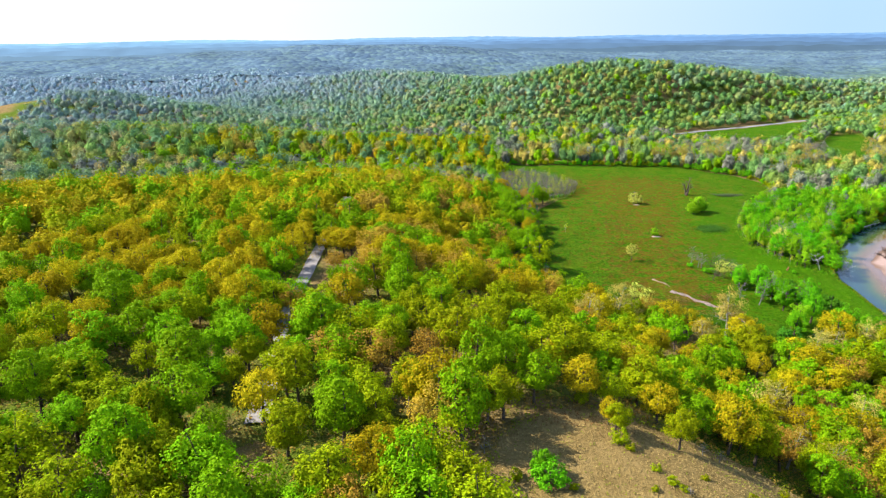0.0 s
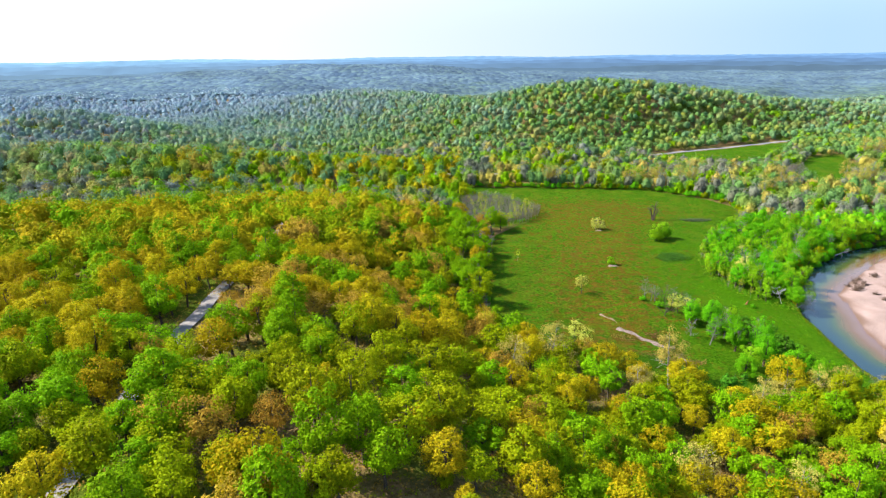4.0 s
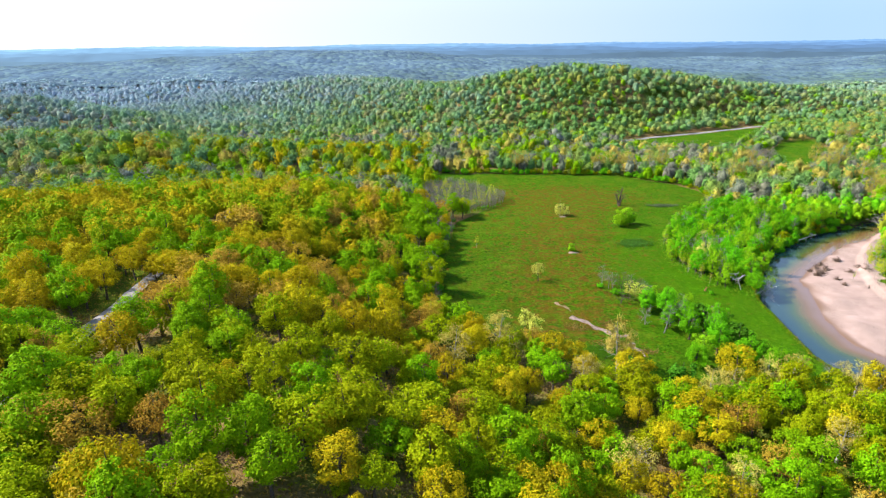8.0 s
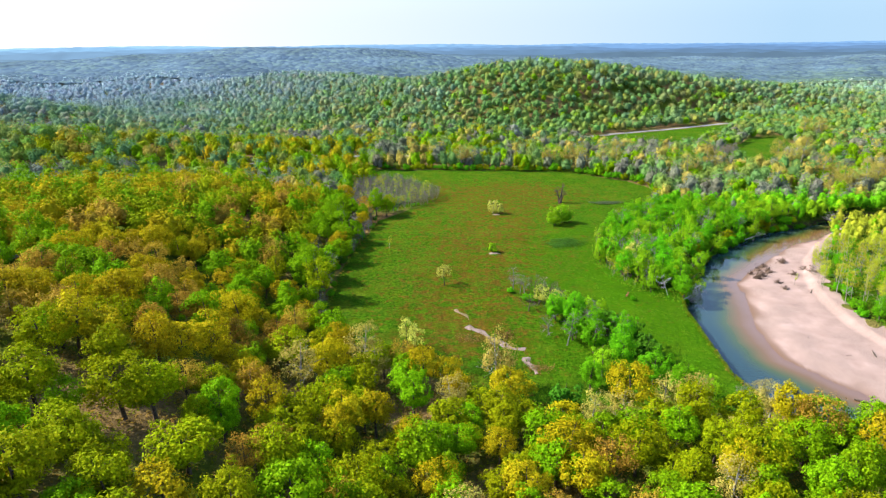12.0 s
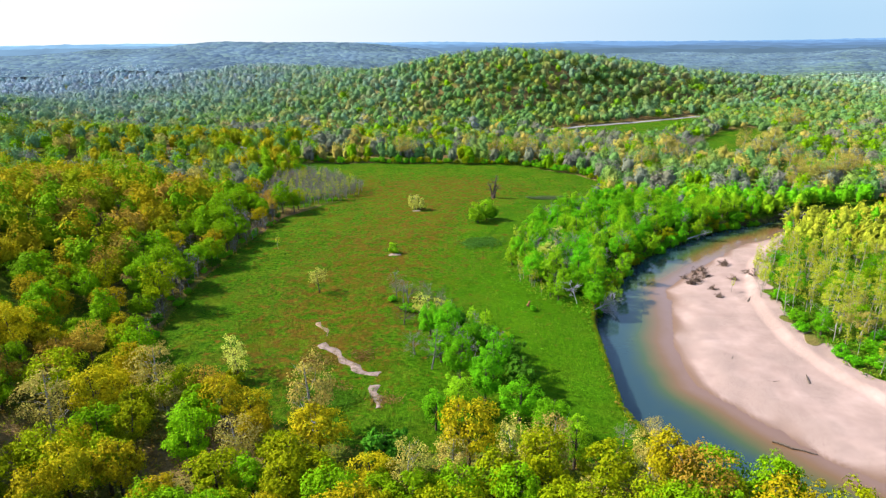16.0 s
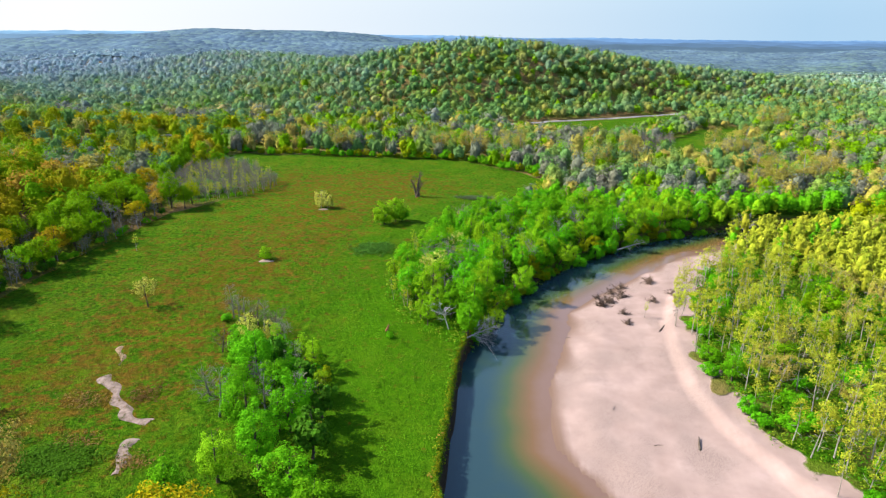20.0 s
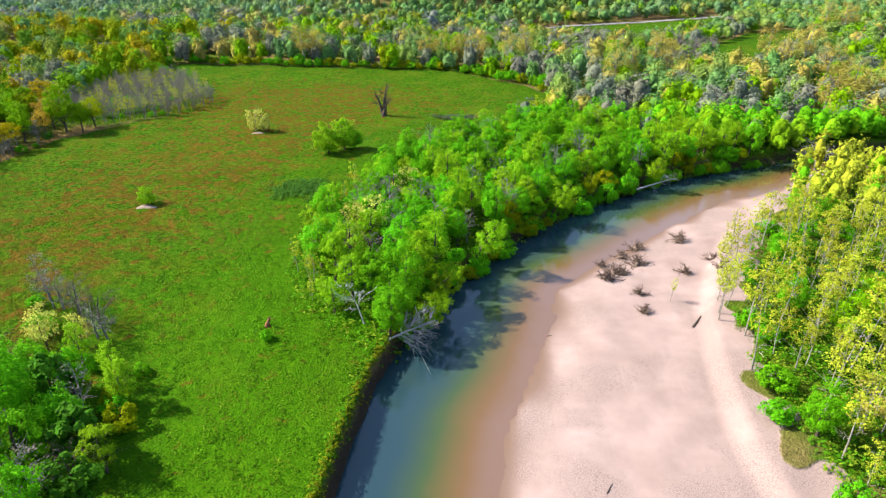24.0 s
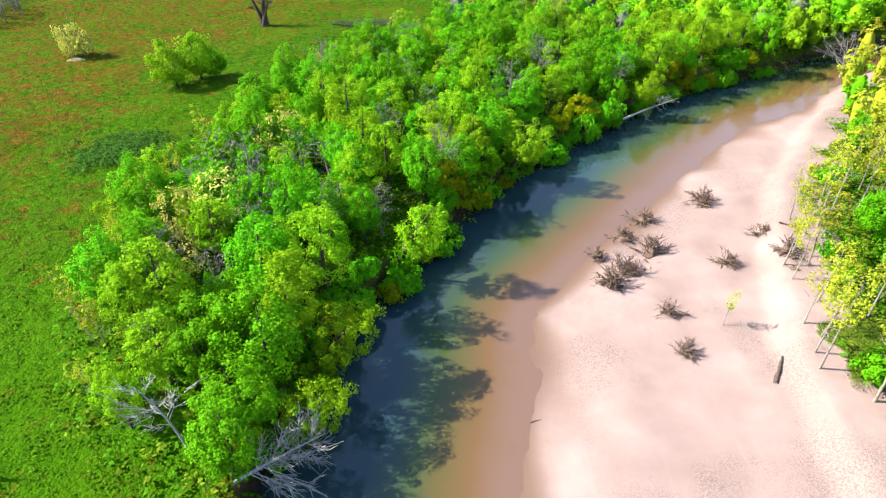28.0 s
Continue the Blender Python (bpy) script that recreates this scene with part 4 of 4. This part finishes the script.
for x, y, rx, ry in ((67, 196, 4.5, 3.0), (76.5, 198.5, 3.2, 3.4), (73, 185, 4.0, 2.6), (84, 181, 3.5, 2.5)):
    P = rng.normal(size=(230, 2)) * (rx * 0.45, ry * 0.45) + (x, y)
    tone = np.where(rng.uniform(size=(len(P), 1)) < 0.6, (0.15, 0.085, 0.03), (0.10, 0.085, 0.01)) * rng.uniform(0.6, 1.3, (len(P), 1))
    leafy("dead_stems", P, tone, rng, 5, 0.3, 0.12, 0.05, "matted red-brown dead stems in meadow", "dead plants")
# thicket of bare saplings at the meadow's corner
P = scatter(6, 54, 322, 392, 2.9, 31)
belt = in_area(P, THICKET)
for x, y in P[belt > -1]:
    plant("grey_tree" if RNG.uniform() < 0.75 else "spring_sapling", x, y, RNG.uniform(0.55, 0.75), "bare saplings at the meadow corner", label="thin sapling with few leaves in a thicket beside meadow")


# ---- sand bar ----
def stick(rng, ln, r):
    n = 5
    t = np.linspace(0, 1, n)
    pts = np.c_[t * ln, np.cumsum(rng.normal(size=n)) * 0.05 * ln, np.cumsum(rng.normal(size=n)) * 0.04 * ln]
    return tube(pts, r * (1.05 - t * 0.9), 5)


DRIFT = bark_material("brown_driftwood", (0.05, 0.033, 0.024), (0.17, 0.115, 0.085))
STICKS = []
for k in range(5):
    rng = np.random.default_rng(80 + k)
    main = [stick(rng, 1.0, 0.042)]
    for _ in range(5):
        V, F = stick(rng, rng.uniform(0.3, 0.6), 0.02)
        m = np.array(Euler((rng.uniform(0, 6), rng.uniform(-0.8, 0.8), rng.uniform(-0.9, 0.9))).to_matrix())
        main.append((V @ m.T + (rng.uniform(0.25, 0.8), 0, 0), F))
    V, F = joined(main)
    STICKS.append(mesh_of("branch", V, F, DRIFT, smooth=True))
ROOT = [bare_wood("root_mass", 1.0, 16, 0.8, 0.24, 6, 90 + k, DRIFT, 0.1) for k in range(2)]


def driftwood(x, y, size, n, seed, label):
    rng = np.random.default_rng(seed)
    z = float(height([(x, y)])[0])
    ob = new("driftwood_pile")
    ob.matrix_basis = pose(x, y, z, 0, 0, rng.uniform(0, 360))
    root = part("root_mass", ROOT[seed % 2], ob)
    root.matrix_basis = pose(0, 0, 0.05, 40, 20, 0) @ Matrix.Diagonal((size * 0.72, size * 0.72, size * 0.6, 1))
    for k in range(n):
        b = part("branch", STICKS[k % 5], ob)
        ln = size * rng.uniform(0.5, 1.0)
        b.matrix_basis = pose(rng.normal() * size * 0.18, rng.normal() * size * 0.18, rng.uniform(0.05, 0.3) * size * 0.5, rng.uniform(0, 360), -rng.uniform(-12, 50), rng.uniform(0, 360)) @ Matrix.Diagonal((ln, ln, ln, 1))
    return tagged(ob, label, "driftwood", "driftwood on the sand bar")


for k, (x, y, size, n) in enumerate([(181, 263.5, 2.6, 16), (172.5, 260, 2.2, 12), (169, 256, 2.0, 12), (171.3, 252.5, 2.6, 14), (167.5, 250.5, 2.2, 12), (166, 247.5, 2.8, 16), (178.2, 250, 1.9, 12),
                                     (170, 242.3, 1.8, 10), (169.3, 237.4, 1.7, 14), (168.6, 249, 2.0, 10), (165, 253, 1.8, 10), (184, 249.5, 2.2, 10), (184.5, 255, 1.8, 8)]):
    driftwood(x, y, size, n, 100 + k, "tangled dark driftwood heap stranded on pale sand")


def log(x, y, ln, r, head, tilt, mat, label, z=None, seed=0):
    rng = np.random.default_rng(seed)
    t = np.linspace(0, 1, 8)
    pts = np.c_[(t - 0.5) * ln, np.cumsum(rng.normal(size=8)) * 0.02 * ln, np.cumsum(rng.normal(size=8)) * 0.008 * ln]
    V, F = tube(pts, r * (1.1 - 0.7 * t), 8)
    ob = new("log", mesh_of("log", V, F, mat, smooth=True))
    ob.matrix_basis = pose(x, y, (float(height([(x, y)])[0]) + r * 0.7) if z is None else z, 0, tilt, head)
    return tagged(ob, label, "log")


log(176.3, 234.2, 3.4, 0.2, 55, -6, BARK, "dark log lying at the edge of sand", seed=1)
log(157.5, 172.5, 7.0, 0.22, -30, 0, BARK, "long dark log stranded at the water's edge", z=-2.65, seed=2)
log(170.5, 193.5, 3.2, 0.22, 80, -8, BARK, "dark upturned root log on sand", seed=3)
log(164, 193, 1.6, 0.06, 10, 0, BARK, "thin stick lying on sand", seed=4)
log(159, 203, 1.5, 0.06, 60, 0, BARK, "thin stick lying on sand", seed=5)
log(154.8, 236, 1.9, 0.05, 45, 0, BARK, "thin stick lying on wet sand", seed=6)
log(155, 231, 1.0, 0.05, 20, 0, BARK, "thin stick lying on wet sand", seed=7)
log(187, 255, 1.4, 0.1, -30, 0, BARK, "short dark log among saplings", seed=8)
plant("spring_sapling", 174, 240.3, 0.48, label="thin yellow sapling alone on the sand")
for x, y, k in ((183, 247.5, 0.85), (182.5, 245, 0.75), (180.2, 238.5, 0.8), (179.3, 235, 0.9), (181, 237, 0.85), (184.5, 249, 0.7), (186, 252, 0.8), (188, 256, 0.8)):
    plant("spring_sapling", x, y, k, "saplings on the sand bar", label="tall thin sapling with pale leaves on sand")

# ---- woods ----
# near woods: each tree a thing
P = scatter(-130, 260, 46, 340, 6.3, 5)
P = P[P[:, 0] > 1.5 - 1.25 * P[:, 1] * 0.75 - 30]
P = P[~((P[:, 1] < 64) & (P[:, 0] > 75))]
P = P[wooded(P) > 1.5]
P = P[np.min(np.hypot(P[:, None, 0] - KEY_AT[None, :, 0], P[:, None, 1] - KEY_AT[None, :, 1]), 1) > 4.5]
P = P[~((P[:, 0] > 100) & (P[:, 1] > 205)) & (to_line(P, BARBACK) < 0)]
kinds = mix_of_kinds(P, np.random.default_rng(6))
keep = np.random.default_rng(8).uniform(size=len(P)) > 0.10 + 0.14 * ((P[:, 0] < 34) & (P[:, 1] < 215))
P, kinds = P[keep], kinds[keep]
rng = np.random.default_rng(9)
away = (P[:, 1] > 222) & (P[:, 0] < 4) | (P[:, 1] - 0.5 * P[:, 0] > 232) & (P[:, 0] < -20)
for i in np.nonzero(~away)[0]:
    plant(kinds[i], *P[i], RNG.uniform(0.68, 1.06), "trees of the near woods")
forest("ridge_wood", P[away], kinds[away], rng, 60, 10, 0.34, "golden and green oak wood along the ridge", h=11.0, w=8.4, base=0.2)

# riverside strip
P = scatter(100, 260, 205, 345, 4.5, 35)
b, s_, k_ = river_bed(P)
P = P[(in_area(P, FIELD) < -2.6) & (b < -0.2) & (P[:, 1] < 335)]
kinds = mix_of_kinds(P, np.random.default_rng(16))
dd = np.hypot(P[:, 0] - 146, P[:, 1] - 205)
order = np.argsort(dd)
for i in order[:230]:
    plant(kinds[i], *P[i], RNG.uniform(0.58, 0.95) * (1.25 if kinds[i] == "grey_tree" else 1.0), "trees of the riverside wood")
rest = order[230:]
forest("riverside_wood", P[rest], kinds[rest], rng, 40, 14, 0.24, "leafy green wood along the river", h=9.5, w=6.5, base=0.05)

# thin pale trees on the strip's meadow side
for kind, x, y, k in (("grey_tree", 119.9, 242.7, 0.80), ("meadow_tree", 125.6, 254.4, 1.0), ("grey_tree", 129.4, 254.0, 0.95), ("grey_tree", 136.8, 253.0, 0.9), ("meadow_tree", 121.5, 250, 0.8), ("grey_tree", 122.0, 258, 0.9),
                      ("grey_tree", 121.8, 265.9, 0.95), ("meadow_tree", 127.9, 268.9, 0.9), ("bank_lime_tree", 118.5, 246, 0.6), ("bank_lime_tree", 117.5, 252, 0.62), ("spring_sapling", 117.8, 238, 0.6), ("spring_sapling", 117.4, 241.5, 0.7),
                      ("spring_sapling", 117.2, 246.5, 0.75), ("spring_sapling", 116.8, 255.5, 0.8), ("spring_sapling", 117.5, 261, 0.8), ("grey_tree", 124.5, 236, 0.7), ("meadow_tree", 123.5, 245.5, 0.75), ("grey_tree", 132, 262, 1.0)):
    plant(kind, x, y, k, "trees of the riverside wood", label="" if kind == "grey_tree" else "feathery pale green tree at the edge of wood and meadow")

# bushes that overhang the water
L = np.array(BANK[9:17], float)
for a, c in zip(L[:-1], L[1:]):
    n = max(2, int(np.hypot(*(c - a)) / 1.7))
    for k in range(n):
        q = a + (c - a) * (k + RNG.uniform(0, 0.8)) / n
        side = np.array([(c - a)[1], -(c - a)[0]]) / np.hypot(*(c - a))
        q = q + side * RNG.uniform(-0.6, 2.0)
        plant("green_bush" if RNG.uniform() < 0.75 else "lime_bush", *q, RNG.uniform(0.6, 1.1), "bushes along the river bank", RNG.uniform(1.0, 1.5), "leafy green bush overhanging the river bank")

# brush along the ridge wood's meadow side
L = np.array(FIELD[:7], float)
for a, c in zip(L[:-1], L[1:]):
    n = max(1, int(np.hypot(*(c - a)) / 1.9))
    side = np.array([(c - a)[1], -(c - a)[0]]) / np.hypot(*(c - a))
    side = side if side[0] < 0 else -side
    for k in range(n):
        q = a + (c - a) * (k + RNG.uniform(0, 0.8)) / n + side * RNG.uniform(-0.5, 3.5)
        u = RNG.uniform()
        plant("grey_tree" if u < 0.5 else "green_bush" if u < 0.75 else "deep_tree", *q, RNG.uniform(0.45, 0.7) if u < 0.75 else RNG.uniform(0.3, 0.42), "brush at the meadow's shaded edge", label="low brush at the shaded edge of meadow")
for _ in range(26):
    q = np.array((12, 330)) + np.array((30, 26)) * RNG.uniform(size=2)
    if in_area([q], THICKET)[0] > 0:
        plant("green_bush", *q, RNG.uniform(0.4, 0.7), "bare saplings at the meadow corner", label="low green bush among bare saplings")

# low trees on the wood's meadow side
L = np.array(FIELD[16:25], float)
for a, c in zip(L[:-1], L[1:]):
    n = max(1, int(np.hypot(*(c - a)) / 3.4))
    side = np.array([-(c - a)[1], (c - a)[0]]) / np.hypot(*(c - a))
    for k in range(n):
        q = a + (c - a) * (k + RNG.uniform(0, 0.8)) / n + side * RNG.uniform(0.3, 2.5)
        kind = "spring_sapling" if RNG.uniform() < 0.45 else "bank_lime_tree" if RNG.uniform() < 0.7 else "grey_tree"
        plant(kind, *q, RNG.uniform(0.42, 0.68), "low trees at the wood's edge", label="low feathery yellow-green tree at the edge of wood and meadow" if kind != "grey_tree" else "")

# bushes along the meadow's far edge
L = np.array(FIELD[9:18], float)
for a, c in zip(L[:-1], L[1:]):
    n = max(2, int(np.hypot(*(c - a)) / 3.2))
    side = np.array([-(c - a)[1], (c - a)[0]]) / np.hypot(*(c - a))
    for k in range(n):
        q = a + (c - a) * (k + RNG.uniform(0, 0.8)) / n + side * RNG.uniform(0.5, 4.0)
        plant("green_bush" if RNG.uniform() < 0.6 else "lime_bush", *q, RNG.uniform(0.7, 1.35), "bushes at the meadow's far edge", RNG.uniform(0.9, 1.5), "leafy bush at the foot of the wood beside meadow")

# right bank
P = scatter(172, 300, 150, 330, 4.1, 45)
k_ = to_line(P, BARBACK)
P = P[(k_ > 1.0) & (k_ < 75)]
k_ = to_line(P, BARBACK)
u = np.random.default_rng(17).uniform(size=len(P))
clump = waves(P, 22, 46)
kinds = np.full(len(P), "spring_sapling", dtype=object)
kinds[(u < 0.36) & (clump > 0.0)] = "green_bush"
kinds[(u > 0.82) & (u <= 0.88)] = "bank_tree"
kinds[(u > 0.93) & (k_ > 14)] = "green_tree"
kinds[(u > 0.88) & (u < 0.93) & (k_ > 10)] = "buff_sycamore"
kinds[(k_ >= 4) & (k_ < 7.5) & (u < 0.55)] = "green_bush"
kinds[(k_ < 4)] = "spring_sapling"
keep = (k_ > 1.0) & ~((k_ < 5.5) & (np.random.default_rng(18).uniform(size=len(P)) < 0.62))
P, kinds = P[keep], kinds[keep]
dd = np.hypot(P[:, 0] - 175, P[:, 1] - 215)
order = np.argsort(dd)
for i in order[:330]:
    bush = "bush" in kinds[i]
    plant(kinds[i], *P[i], RNG.uniform(0.6, 1.15) if bush else RNG.uniform(0.8, 1.2) * (1.0 if kinds[i] == "spring_sapling" else 0.65), "saplings of the far bank",
          label="low green bush beneath the bank saplings" if bush else "")
rest = order[330:]
kinds = np.where([("bush" in q) for q in kinds], "spring_sapling", kinds)
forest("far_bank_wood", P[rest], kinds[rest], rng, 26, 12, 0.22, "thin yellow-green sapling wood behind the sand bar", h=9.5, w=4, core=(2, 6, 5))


# middle woods
P = scatter(-420, 520, 66, 900, 8.3, 15)
P = P[(wooded(P) > 0.8) & ~((P[:, 0] > -130) & (P[:, 0] < 260) & (P[:, 1] < 340))]
P = P[np.abs(P[:, 0] - 40) < 60 + P[:, 1] * 0.85]
close = (P[:, 1] < 480) & (P[:, 0] > -120) & (P[:, 0] < 330)
Q = P[close]
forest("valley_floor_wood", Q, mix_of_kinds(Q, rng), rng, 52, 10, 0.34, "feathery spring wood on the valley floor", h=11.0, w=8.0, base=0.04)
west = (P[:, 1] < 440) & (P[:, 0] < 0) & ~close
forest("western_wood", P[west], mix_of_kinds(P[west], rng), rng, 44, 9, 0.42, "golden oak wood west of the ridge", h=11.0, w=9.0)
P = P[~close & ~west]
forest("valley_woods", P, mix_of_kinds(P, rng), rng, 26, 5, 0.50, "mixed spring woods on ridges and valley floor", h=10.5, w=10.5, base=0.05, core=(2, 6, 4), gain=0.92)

# hill woods beyond the valley
P = scatter(-1000, 1100, 620, 1040, 9.4, 25)
P = P[np.abs(P[:, 0] - 40) < 80 + P[:, 1] * 0.8]
P = P[~((P[:, 0] > -420) & (P[:, 0] < 520) & (P[:, 1] < 900))]
forest("hill_woods", P, mix_of_kinds(P, rng), rng, 20, 4, 0.62, "green woods on rolling hills, tinted grey-blue as haze", h=10.0, w=11.5, base=0.0, core=(2, 6, 4))

# far woods: one closed canopy, with distance haze put into its colour
P, F = sheet(grid_axis([(-1700, 1900, 7)]), grid_axis([(1000, 1500, 7), (1500, 2060, 12)]))
F = F[(np.abs(P[:, 0] - 40) < 130 + P[:, 1] * 0.8)[F].all(1)]
crown = 0.9 * waves(P, 13, 27) + 0.7 * waves(P, 21, 28)
# bare: share of grey-blue haze mixed into the canopy green
bare = haze_share(P, np.random.default_rng(29))[:, None]
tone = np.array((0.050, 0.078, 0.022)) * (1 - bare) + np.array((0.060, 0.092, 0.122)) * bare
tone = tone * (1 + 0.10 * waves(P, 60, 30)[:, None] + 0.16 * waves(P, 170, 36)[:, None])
tagged(new("far_woods", mesh_of("far_woods", np.c_[P, height(P) + 7.0 + crown], F, FAR_CANOPY, colours=tone, smooth=True)), "far woods on rolling hills, tinted grey-blue as haze", "woodland", kind="stuff")


# ---- undergrowth and grass ----
rng = np.random.default_rng(51)
P = scatter(20, 140, 160, 330, 0.5, 52)
P = np.concatenate([P[rng.uniform(size=len(P)) > 0.65 * step(P[:, 1], 225, 330)], scatter(4, 168, 330, 416, 0.85, 53), scatter(140, 168, 300, 330, 0.85, 50)])
P = P[in_area(P, FIELD) > 0.2]
dry = np.clip(0.75 * bell(P, 78, 290, 16, 75, -12) + 0.8 * bell(P, 66, 205, 20, 28) + 0.95 * bell(P, 85, 360, 60, 28) + 0.7 * bell(P, 62, 285, 50, 95), 0, 1)
patch = waves(P, 11, 54) * 0.5 + waves(P, 4, 55) * 0.35
big = waves(P, 30, 57)
brown = np.clip((0.15 + dry) * (0.34 + 0.8 * big + 0.55 * patch), 0, 0.8)[:, None] * rng.uniform(0.5, 1.2, (len(P), 1))
olive = np.clip(dry * 0.25 + 0.45 * waves(P, 18, 60) + 0.3 * waves(P, 6, 61), 0, 1)[:, None]
tone = np.array((0.034, 0.098, 0.002)) * (1 - olive) + np.array((0.066, 0.092, 0.004)) * olive
tone = tone * (1 + 0.28 * waves(P, 14, 56)[:, None] + 0.2 * waves(P, 4, 59)[:, None])
tone = tone * (1 + 0.30 * bell(P, 116, 222, 26, 75)[:, None])
tone = (tone * (1 - brown) + np.array((0.098, 0.060, 0.012)) * brown) * rng.uniform(0.7, 1.2, (len(P), 1))
tuft = np.clip(waves(P, 2.4, 68) + 0.4 * waves(P, 7, 69), 0, 1)
leafy("meadow_grass", P, tone * (0.85 + 0.35 * tuft[:, None]), rng, 4, 0.28, 0.12, 0.34 * tuft - 0.17, "lush green meadow growth with red-brown dead stems", "grass")

# low bramble patches in the meadow
for (x, y, sx, sy), tone_ in (((104, 278, 8.5, 8.0), (0.034, 0.095, 0.010)), ((134, 341, 8.0, 3.0), (0.06, 0.085, 0.035)), ((72, 181, 8.0, 5.0), (0.035, 0.10, 0.004))):
    P = rng.normal(size=(1100, 2)) * 0.42
    P = P[np.hypot(P[:, 0], P[:, 1]) < 1 + 0.35 * waves(P, 1.0, 58)] * (sx, sy) + (x, y)
    leafy("bramble_patch", P, np.tile(tone_, (len(P), 1)) * rng.uniform(0.8, 1.5, (len(P), 1)), rng, 9, 0.5, 0.15, 0.1, "low dark bramble patch in meadow", "bramble")

# tall grass on the edge of the cut bank
L = np.array(BANK[4:10], float)
P = np.concatenate([a + (c - a) * rng.uniform(size=(int(np.hypot(*(c - a)) * 16), 1)) for a, c in zip(L[:-1], L[1:])])
P = P + rng.normal(size=P.shape) * 0.32 - (0.35, 0)
tone = np.where(rng.uniform(size=(len(P), 1)) < 0.6, (0.115, 0.125, 0.004), (0.05, 0.115, 0.003)) * rng.uniform(0.7, 1.2, (len(P), 1))
leafy("bank_grass", P, tone, rng, 6, 0.42, 0.15, 0.1, "tall yellow-green grass along the cut bank", "grass")

# undergrowth along the wood's edges and under the trees
P = np.concatenate([scatter(104, 232, 205, 345, 1.15, 61), scatter(172, 235, 160, 325, 1.15, 62), scatter(-90, 134, 46, 190, 1.5, 63), scatter(0, 26, 190, 400, 1.8, 64), scatter(0, 180, 320, 426, 1.7, 66)])
w = wooded(P)
b, s_, k_ = river_bed(P)
P = P[((w > -1.2) & ((b < -0.4) | (k_ > 6.0 + 2.6 * waves(P, 9, 15)))) | ((b > -0.5) & (b < 2.0) & (P[:, 1] > 222) & (P[:, 0] < 232))]
b, s_, k_ = river_bed(P)
u = rng.uniform(size=(len(P), 1))
wet = ((((b > -60) & (P[:, 1] > 200)) | (k_ > 0)) & (P[:, 0] > 90) | (P[:, 1] > 318))[:, None]
tone = np.where(wet, np.where(u < 0.6, (0.05, 0.15, 0.004), (0.12, 0.17, 0.01)), np.where(u < 0.45, (0.13, 0.15, 0.006), (0.20, 0.125, 0.022)))
leafy("undergrowth", P, tone, rng, 9, 0.75, 0.20, 0.25, "leafy undergrowth beneath the trees", "undergrowth")

# dry grass of the clearing
P = scatter(-60, 80, 38, 125, 0.8, 65)
P = P[np.maximum(in_area(P, HAY), in_area(P, HAYLET)) > -0.5]
u = rng.uniform(size=(len(P), 1))
tone = np.where(u < 0.86 - 0.5 * np.clip(waves(P, 16, 67), 0, 1)[:, None], (0.195, 0.132, 0.048), (0.13, 0.14, 0.010))
tone = np.where((rng.uniform(size=len(P)) < 1.1 * bell(P, 14.8, 86.2, 7, 3.0, -10))[:, None], (0.095, 0.040, 0.014), tone)
leafy("hay_stubble", P, tone, rng, 4, 0.35, 0.13, 0.0, "dry tan grass of the hillside clearing", "grass")

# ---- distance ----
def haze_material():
    """Hills so far off that only the lit air in front of them shows, painted as glow."""
    m, n, l, b = material("hill_haze_glow", 1.0, 0.0)
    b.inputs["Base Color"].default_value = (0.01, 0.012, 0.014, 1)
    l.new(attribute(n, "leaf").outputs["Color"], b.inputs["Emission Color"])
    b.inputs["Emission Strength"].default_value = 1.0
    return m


HAZE = haze_material()
# haze is put into the glow: paler farther off and towards the sun
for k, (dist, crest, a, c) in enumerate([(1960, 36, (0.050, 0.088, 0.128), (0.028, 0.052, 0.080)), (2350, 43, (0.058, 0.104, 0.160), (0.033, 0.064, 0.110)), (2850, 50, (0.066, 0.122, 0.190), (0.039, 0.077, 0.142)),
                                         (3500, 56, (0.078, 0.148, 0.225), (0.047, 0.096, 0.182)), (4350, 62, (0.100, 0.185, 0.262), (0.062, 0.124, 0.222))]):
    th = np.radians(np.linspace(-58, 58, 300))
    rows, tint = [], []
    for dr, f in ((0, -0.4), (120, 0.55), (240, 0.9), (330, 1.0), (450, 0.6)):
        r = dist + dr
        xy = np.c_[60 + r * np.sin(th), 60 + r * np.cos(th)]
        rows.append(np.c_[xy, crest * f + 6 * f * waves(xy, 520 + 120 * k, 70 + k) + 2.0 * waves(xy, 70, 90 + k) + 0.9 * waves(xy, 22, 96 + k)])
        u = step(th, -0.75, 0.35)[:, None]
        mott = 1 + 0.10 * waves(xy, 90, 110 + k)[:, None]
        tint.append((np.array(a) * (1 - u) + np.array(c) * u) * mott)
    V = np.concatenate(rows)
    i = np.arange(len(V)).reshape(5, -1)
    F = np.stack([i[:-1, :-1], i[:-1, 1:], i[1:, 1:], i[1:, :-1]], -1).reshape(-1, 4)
    tagged(new("backdrop_%d" % (k + 1), mesh_of("backdrop", V, F, HAZE, colours=np.concatenate(tint), smooth=True)), "distant wooded hills on the horizon, glowing blue as haze", "hills", kind="structure")
